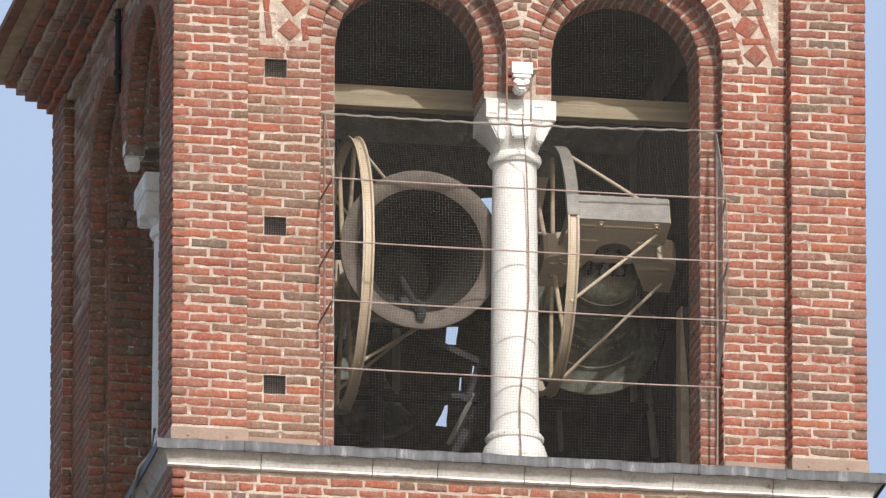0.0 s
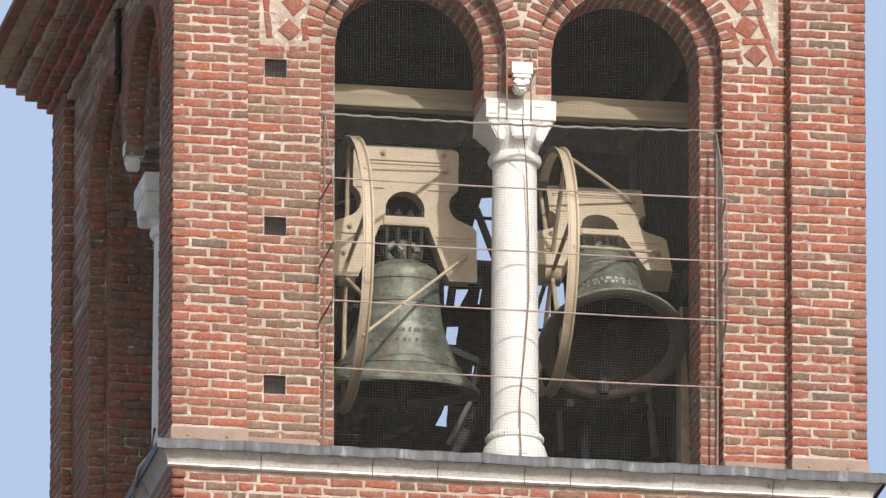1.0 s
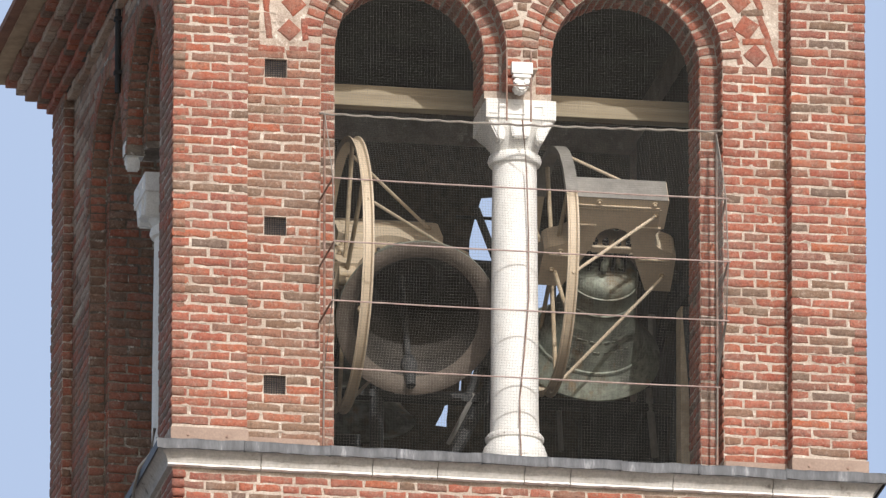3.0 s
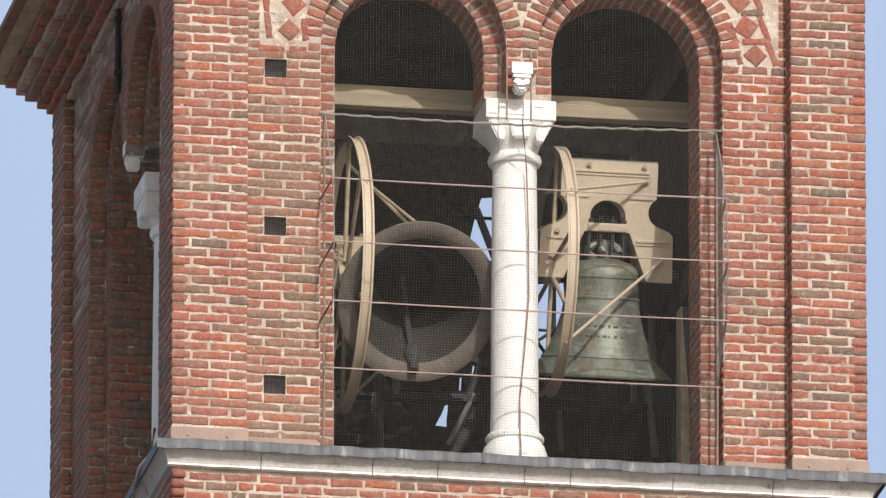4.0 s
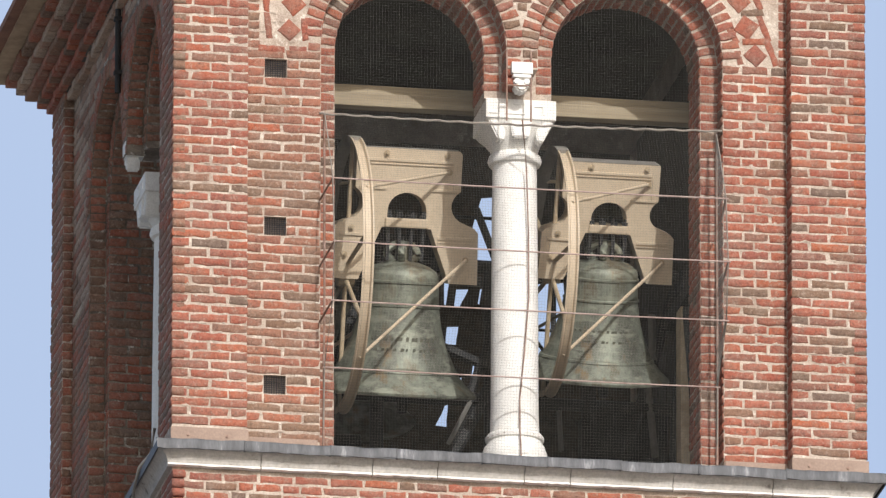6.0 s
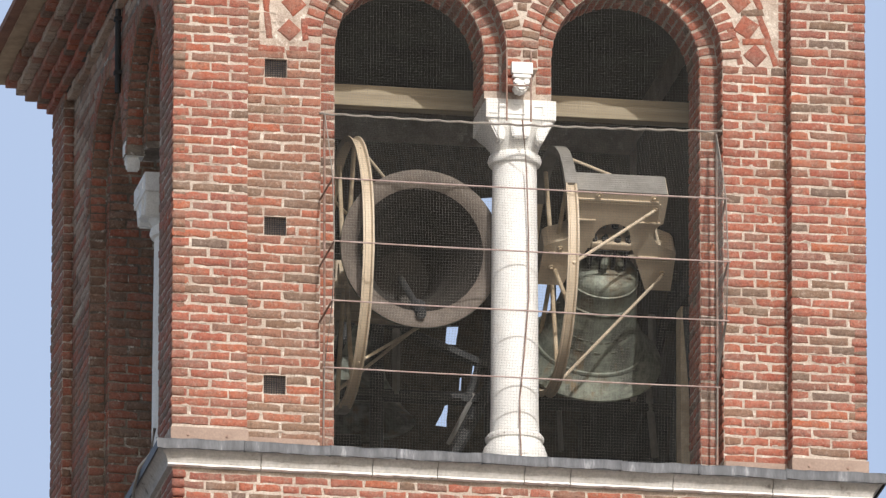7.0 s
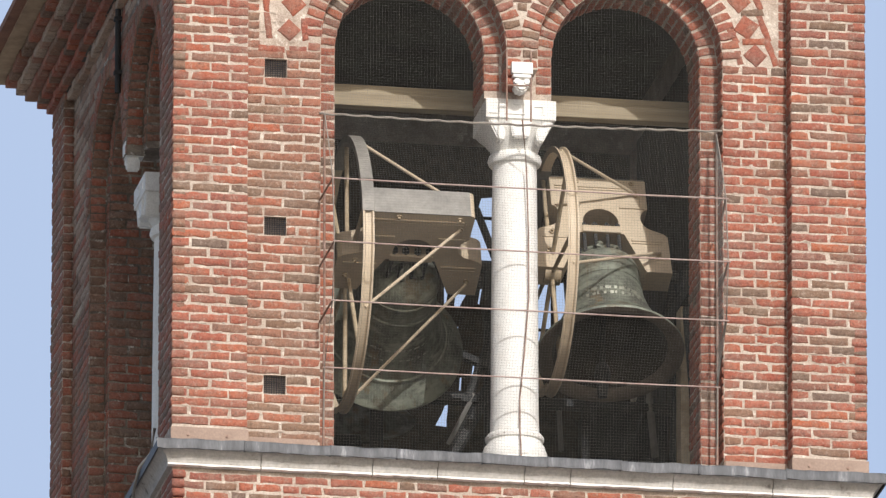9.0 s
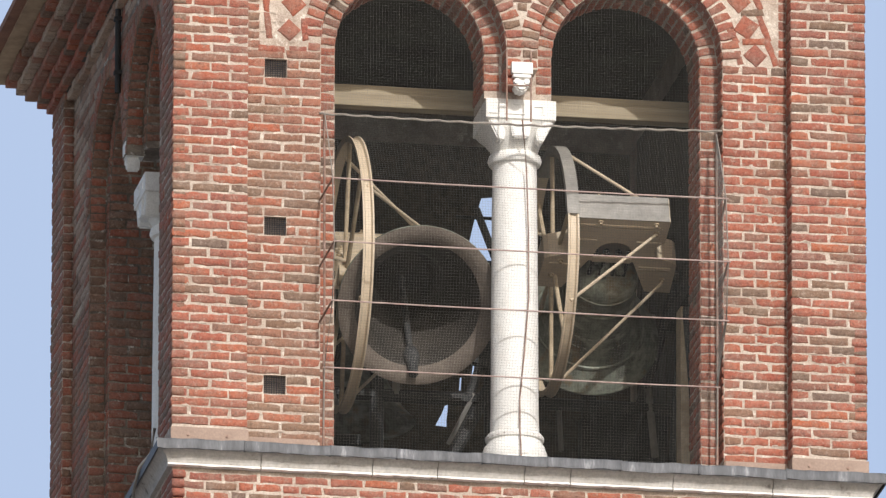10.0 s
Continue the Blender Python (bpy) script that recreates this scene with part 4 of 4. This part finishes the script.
# ---- thin dark bars added in place of shadow gaps on the shaded side ----
for y, z0, z1 in ((2.97, 3.62, 4.32), (5.32, 3.57, 4.30)):
    ob = empty("iron_pipe", pose(-W / 2 + LEFT.s1 - 0.025, y, z0), "thin dark bar standing for a shadow gap in the brick wall", "pipe", "side wall pipes")
    bm = bmesh.new()
    add_rod(bm, (0, 0, 0), (0, 0, z1 - z0), 0.022, 10)
    part("tube", bm, STEEL, ob, smooth=True)
    for f in (0.2, 0.8):
        bm = bmesh.new()
        add_box(bm, -0.03, 0.03, -0.03, 0.03, (z1 - z0) * f, (z1 - z0) * f + 0.03, 0.004)
        part("clip", bm, STEEL, ob)

# ---- bricks: each one with worn edges ----
def brick_mesh(length, height, depth, seed, name="brick", mat=None):
    """A worn brick: front face near y = 0, edges rounded, chipped and uneven."""
    r = random.Random(seed)
    hx, hz = length / 2, height / 2

    def j(a):
        return r.uniform(-a, a)
    n = 5 if length > 0.17 else 3
    low = [(-hx + 2 * hx * i / n, -hz) for i in range(n + 1)]
    high = [(hx - 2 * hx * i / n, hz) for i in range(n + 1)]
    out = [(x + j(0.0045), z + j(0.0052)) for x, z in low + high]
    if r.random() < 0.5:                                  # a broken corner
        k = r.choice((0, n, n + 1, 2 * n + 1))
        x, z = out[k]
        out[k] = (x - math.copysign(r.uniform(0.002, 0.010), x), z - math.copysign(r.uniform(0.002, 0.009), z))
    m = len(out)
    verts = [(x, depth, z) for x, z in out] + [(x, 0.009 + j(0.002), z) for x, z in out]
    for x, z in out:
        verts.append((x * (1 - 0.002 / hx) + j(0.0015), 0.003 + j(0.001), z * (1 - 0.002 / hz)))
    for x, z in out:
        verts.append((x * (1 - 0.006 / hx) + j(0.002), j(0.0018), z * (1 - 0.006 / hz)))
    faces = []
    for a in (0, m, 2 * m):
        faces += [(a + k, a + (k + 1) % m, a + m + (k + 1) % m, a + m + k) for k in range(m)]
    t = 3 * m
    for i in range(n):
        faces.append((t + i, t + i + 1, t + m - 2 - i, t + m - 1 - i))
    me = bpy.data.meshes.new(name)
    me.from_pydata(verts, [], faces)
    me.materials.append(mat or BRICK)
    for f in me.polygons:
        f.use_smooth = True
    return me


BH = 0.0590
STRETCH = [brick_mesh(0.255, BH, 0.09, 100 + i) for i in range(16)]
HEAD = [brick_mesh(0.122, BH, 0.09, 200 + i) for i in range(10)]
STRETCH_OLD = [brick_mesh(0.255, BH, 0.09, 300 + i, mat=BRICK_OLD) for i in range(16)]
HEAD_OLD = [brick_mesh(0.122, BH, 0.09, 400 + i, mat=BRICK_OLD) for i in range(10)]
STRETCH_LIME_LIT = [brick_mesh(0.255, BH, 0.09, 500 + i, mat=BRICK_LIME_LIT) for i in range(8)]
HEAD_LIME_LIT = [brick_mesh(0.122, BH, 0.09, 600 + i, mat=BRICK_LIME_LIT) for i in range(8)]
BATCHES = ((STRETCH, HEAD, BRICK), (STRETCH_OLD, HEAD_OLD, BRICK_OLD), (STRETCH_LIME_LIT, HEAD_LIME_LIT, BRICK_LIME_LIT))
placed = {}
rest = {}


def lay(owner, m, length, height=BH, single=True, name="brick", limit=300, old=False):
    """Lays one brick with its front centre at m, as an object of its own or into the wall's joined rest."""
    batch = BATCHES[int(old)]
    pool, base = (batch[0], 0.255) if length > 0.17 else (batch[1], 0.122)
    me = pool[rng.randrange(len(pool))]
    q = m @ Matrix.Diagonal((length / base, 1, height / BH, 1)) @ pose(0, 0.0025 + rng.uniform(-0.003, 0.003), rng.uniform(-0.003, 0.003), 0, rng.uniform(-0.9, 0.9), rng.uniform(-0.6, 0.6))
    n = placed.get(owner.name, 0)
    if single and n < limit:
        ob = new(name, me)
        ob.parent = owner
        ob.matrix_basis = owner.matrix_basis.inverted() @ q
        placed[owner.name] = n + 1
    else:
        verts, faces = rest.setdefault((owner.name, int(old)), ([], []))
        b = len(verts)
        verts.extend([tuple(q @ v.co) for v in me.vertices])
        faces.extend([tuple(b + k for k in f.vertices) for f in me.polygons])


def row_of(u0, u1, kind):
    """Splits a run of wall into bricks: headers at the ends on every other course."""
    w = u1 - u0
    if w < 0.05:
        return []
    out = []
    if kind % 2:
        n = max(1, round(w / 0.268))
        cuts = [u0 + w * i / n for i in range(n + 1)]
    else:
        n = max(1, round((w - 0.268) / 0.268))
        if w > 0.40:
            cuts = [u0, u0 + 0.137] + [u0 + 0.137 + (w - 0.274) * (i + 1) / n for i in range(n)] + [u1]
        else:
            cuts = [u0, u0 + w * (0.36 if rng.random() < 0.5 else 0.64), u1] if w > 0.2 else [u0, u1]
    cuts = [cuts[0]] + [c + rng.uniform(-0.012, 0.012) for c in cuts[1:-1]] + [cuts[-1]]
    for i, (a, b) in enumerate(zip(cuts, cuts[1:])):
        out.append((a + (rng.uniform(0.004, 0.012) if i else 0.002), b - (rng.uniform(0.004, 0.012) if i < len(cuts) - 2 else 0.002)))
    return out


def clip_row(u0, u1, z, holes):
    """Takes the holes that this course meets out of the run."""
    runs = [(u0, u1)]
    for a, b, z0, z1 in holes:
        if z0 < z < z1:
            runs = [r for p, q in runs for r in (((p, min(q, a)), (max(p, b), q)) if p < b and q > a else ((p, q),)) if r[1] - r[0] > 0.03]
    return runs


def brick_face(fc, owner, single, holes=(), ztop=TOP, reveal=-90, old=False):
    """All the courses of one belfry side: piers, recessed panels, inner jambs, arch rings."""
    h, m = fc.w / 2, fc.m
    n = int((ztop - Z1) / COURSE) + 1
    ring_out = fc.ro + 0.135
    jobs = []
    for i in range(n):
        z = Z1 + i * COURSE
        for side in (-1, 1):
            p0, p1 = (-h, -h + PIER) if side < 0 else (h - PIER, h)
            for a, b in row_of(p0, p1, i + (1 if side < 0 else 0)):
                jobs.append((0, a, b, 0.0, z))
            c = fc.arches[0] if side < 0 else fc.arches[1]
            edge = fc.ro if z < fc.zs - 0.05 else (math.sqrt(max(0.0, ring_out ** 2 - (z - fc.zs) ** 2)) + 0.01 if z < fc.zs + ring_out else abs(c - (fc.arches[0] + fc.arches[1]) / 2) * -1.0)
            q0, q1 = (-h + PIER, c - edge) if side < 0 else (c + edge, h - PIER)
            for r0, r1 in clip_row(q0, q1, z + COURSE / 2, holes):
                for a, b in row_of(r0, r1, i + 1):
                    jobs.append((1, a, b, fc.s1, z + COURSE / 2))
                    if i == 0:
                        jobs.append((1, a, b, fc.s1, z - COURSE / 2))
            if z < fc.zs - 0.02:                     # inner jamb
                k0, k1 = (c - fc.ro - 0.01, c - fc.ri) if side < 0 else (c + fc.ri, c + fc.ro + 0.01)
                jobs.append((2, k0, k1, fc.s2, z))
                if z > (3.13 if old else 2.95):      # jambs above the column
                    k0, k1 = (c + fc.ri, c + fc.ro - 0.02) if side < 0 else (c - fc.ro + 0.02, c - fc.ri)
                    jobs.append((2, k0, k1, fc.s2, z))
    turn = reveal
    for i in range(n):
        z = Z1 + i * COURSE
        for c in fc.arches:
            edges = ((c + (fc.ri if turn < 0 else -fc.ri), fc.s2, fc.th), (c + (fc.ro if turn < 0 else -fc.ro), fc.s1, fc.s2))
            for u, v0, v1 in edges:
                if ((3.13 if old else 2.95) if (c > 0.4) == (turn > 0) and (c < -0.4) == (turn < 0) else 0) < z < fc.zs:
                    for a, b in row_of(v0 + 0.01, v1 - 0.004, i):
                        lay(owner, m @ pose(u, (a + b) / 2, z, 0, 0, turn) @ pose(0, -0.011, 0), b - a, single=False, old=old)
        u = (h - PIER) if turn < 0 else (-h + PIER)
        lay(owner, m @ pose(u, fc.s1 / 2 + 0.004, z, 0, 0, turn) @ pose(0, -0.006, 0), fc.s1 - 0.016, single=False, old=old)
    jobs.sort(key=lambda q: (q[0] == 2, q[0]))
    for kind, a, b, v, z in jobs:
        lay(owner, m @ pose((a + b) / 2, v, z), b - a, single=single, old=2 if old and kind == 1 and z > 2.5 and rng.random() < 0.6 else old or (kind == 1 and b < 0))
    # arch rings
    for c in fc.arches:
        for r0, r1, v in ((fc.ro, fc.ro + 0.128, fc.s1), (fc.ri, fc.ro - 0.012, fc.s2)):
            k = int(math.pi * r0 / 0.066)
            for i in range(k):
                a = math.pi * (i + 0.5) / k
                x, z = c + (r0 + r1) / 2 * math.cos(a), fc.zs + (r0 + r1) / 2 * math.sin(a)
                mid = (fc.arches[0] + fc.arches[1]) / 2
                if v == fc.s1 and ((c < mid and x > mid - 0.015) or (c > mid and x < mid + 0.015)):
                    continue
                lay(owner, m @ pose(x, v - 0.004, z, 0, -math.degrees(a), 0), r1 - r0, 0.056, single=single, name="voussoir", limit=430, old=old)
    # the arches' undersides
    for c in fc.arches:
        for r0, v0, v1 in ((fc.ri, fc.s2, fc.th), (fc.ro, fc.s1, fc.s2)):
            k = int(math.pi * r0 / 0.068)
            for i in range(k):
                a = math.pi * (i + 0.5) / k
                rad, tan = Vector((math.cos(a), 0, math.sin(a))), Vector((-math.sin(a), 0, math.cos(a)))
                for p, q in row_of(v0 + 0.012, v1 - 0.004, i):
                    at = Vector((c, 0, fc.zs)) + rad * (r0 - 0.011) + Vector((0, (p + q) / 2, 0))
                    basis = Matrix(((0, rad.x, tan.x, at.x), (1, 0, 0, at.y), (0, rad.z, tan.z, at.z), (0, 0, 0, 1)))
                    lay(owner, m @ basis, q - p, 0.054, single=False, old=old)
    # middle spandrel
    mid = (fc.arches[0] + fc.arches[1]) / 2
    for i in range(n):
        z = Z1 + i * COURSE
        if 3.06 < z < fc.zs - 0.01:                  # the pendant's courses, two bricks wide
            half = (fc.arches[1] - fc.arches[0]) / 2 - fc.ro - 0.004
            for a, b in ((mid - half, mid - 0.006), (mid + 0.006, mid + half)):
                lay(owner, m @ pose((a + b) / 2, fc.s1, z), b - a, single=False, old=old)
        if fc.zs + 0.2 < z < fc.zs + ring_out:
            half = (fc.arches[1] - fc.arches[0]) / 2 - math.sqrt(ring_out ** 2 - (z - fc.zs) ** 2) - 0.008
            for a, b in row_of(mid - half, mid + half, i):
                lay(owner, m @ pose((a + b) / 2, fc.s1, z), b - a, single=False, old=old)


LOZ = ((-1.905, -1.55, 3.13, 4.2), (1.63, 1.955, 3.16, 4.2))
brick_face(FRONT, wall_front, True, VENTS + LOZ, 3.95)
brick_face(LEFT, wall_left, False, (), TOP, 90, True)
brick_face(RIGHT, wall_right, False, (), TOP)

# lozenge ornaments in the spandrels: square tiles on their points between slanted bricks
for u, z, s, a in ((-1.69, 3.27, 0.125, 42), (-1.655, 3.475, 0.135, 47), (1.787, 3.268, 0.13, 45), (1.715, 3.482, 0.14, 33), (1.66, 3.68, 0.13, 45)):
    me = brick_mesh(s, s, 0.06, int(u * 100) + 500, "lozenge_tile")
    ob = new("lozenge_tile", me)
    ob.parent = wall_front
    ob.matrix_basis = pose(u, STEP1 - 0.001, z, 0, a, 0)
for u, z, ln, a in ((-1.845, 3.30, 0.20, 84), (-1.572, 3.28, 0.17, 86), (-1.86, 3.47, 0.14, 88),
                    (1.665, 3.245, 0.11, 80), (1.905, 3.30, 0.22, 70), (1.84, 3.50, 0.26, 68), (1.775, 3.375, 0.17, -4), (1.76, 3.60, 0.17, -6), (1.62, 3.42, 0.14, 62), (1.78, 3.72, 0.22, 62),
                    (-1.70, 3.585, 0.20, 3), (-1.82, 3.12, 0.20, 1), (-1.62, 3.125, 0.14, -2)):
    lay(wall_front, pose(u, STEP1 - 0.001, z, 0, a, 0), ln, 0.05, single=True, name="slanted_brick", limit=9999)

# corbelled cornice courses along the two sides that show
for i in range(-2, 5):
    z, out = TOP + 0.0355 + 0.0711 * i, 0.042 + 0.07 * i
    u, gap = -DEPTH / 2 - out, 0.135 if i % 2 else 0.20
    while u < DEPTH / 2 + out:
        lay(cornice, LEFT.m @ pose(u + gap / 2, -out - rng.uniform(-0.007, 0.008), z + rng.uniform(-0.004, 0.004), 0, rng.uniform(-1.5, 1.5), rng.uniform(-1.5, 1.5)), gap - 0.009, 0.063, single=False, old=(2, 2, 0, 0, 1, 2, 1)[i + 2])
        u += gap
    u = -W / 2 - out
    while u < W / 2 + out:
        lay(cornice, pose(u + gap / 2, -out, z), gap - 0.009, 0.063, single=False, old=(2, 2, 0, 0, 1, 2, 1)[i + 2])
        u += gap

# courses of the shaft below the ledge
for i in range(12):
    z = -0.218 - i * COURSE
    u = -W / 2 + (0.0 if i % 2 else -0.13)
    while u < W / 2:
        a, b = max(u, -W / 2), min(u + rng.choice((0.255, 0.26, 0.20, 0.165, 0.13, 0.235)), W / 2)
        if b - a > 0.04:
            lay(shaft, pose((a + b) / 2, 0.0, z + rng.uniform(-0.004, 0.004), 0, rng.uniform(-1.2, 1.2), 0), b - a - rng.uniform(0.012, 0.02), 0.056)
        u = b
    u = 0.0
    while u < DEPTH:
        b = u + 0.268
        lay(shaft, LEFT.m @ pose(u + 0.134 - DEPTH / 2, 0.0, z), 0.25, single=False)
        u = b

verts, faces = [], []
for _ in range(260):
    side = rng.choice((-1, 1))
    pier = rng.random() < 0.55
    u = side * (W / 2 - rng.uniform(0.03, PIER - 0.03) if pier else W / 2 - PIER - rng.uniform(0.03, 0.42))
    v = 0.0 if pier else STEP1
    z = Z1 + (rng.randrange(50) + (0.5 if pier else 0.0)) * COURSE + rng.uniform(-0.012, 0.012)
    if any(a - 0.05 < u < b + 0.05 and c - 0.05 < z < d + 0.05 for a, b, c, d in VENTS):
        continue
    rx, rz = rng.uniform(0.010, 0.045), rng.uniform(0.007, 0.016)
    b0 = len(verts)
    for k in range(10):
        a = k * math.tau / 10
        f = rng.uniform(0.6, 1.2)
        verts.append((u + rx * f * math.cos(a), v + 0.006, z + rz * f * math.sin(a)))
    for k in range(10):
        x, y, w = verts[b0 + k]
        verts.append((u + (x - u) * 0.5, v + 0.0025 + rng.uniform(-0.001, 0.001), z + (w - z) * 0.8))
    faces += [(b0 + k, b0 + (k + 1) % 10, b0 + 10 + (k + 1) % 10, b0 + 10 + k) for k in range(10)]
    faces.append(tuple(b0 + 10 + k for k in range(10)))
me = bpy.data.meshes.new("mortar_smear")
me.from_pydata(verts, [], faces)
me.materials.append(MORTAR)
for f in me.polygons:
    f.use_smooth = True
ob = tagged(new("mortar_smear", me), kind="stuff")
ob.parent = wall_front

for (owner_name, old), (verts, faces) in rest.items():
    me = bpy.data.meshes.new("brickwork")
    me.from_pydata(verts, [], faces)
    me.materials.append(BATCHES[old][2])
    for f in me.polygons:
        f.use_smooth = True
    ob = tagged(new("brickwork", me), kind="stuff")
    owner = bpy.data.objects[owner_name]
    ob.parent = owner
    ob.matrix_basis = owner.matrix_basis.inverted()

motions()
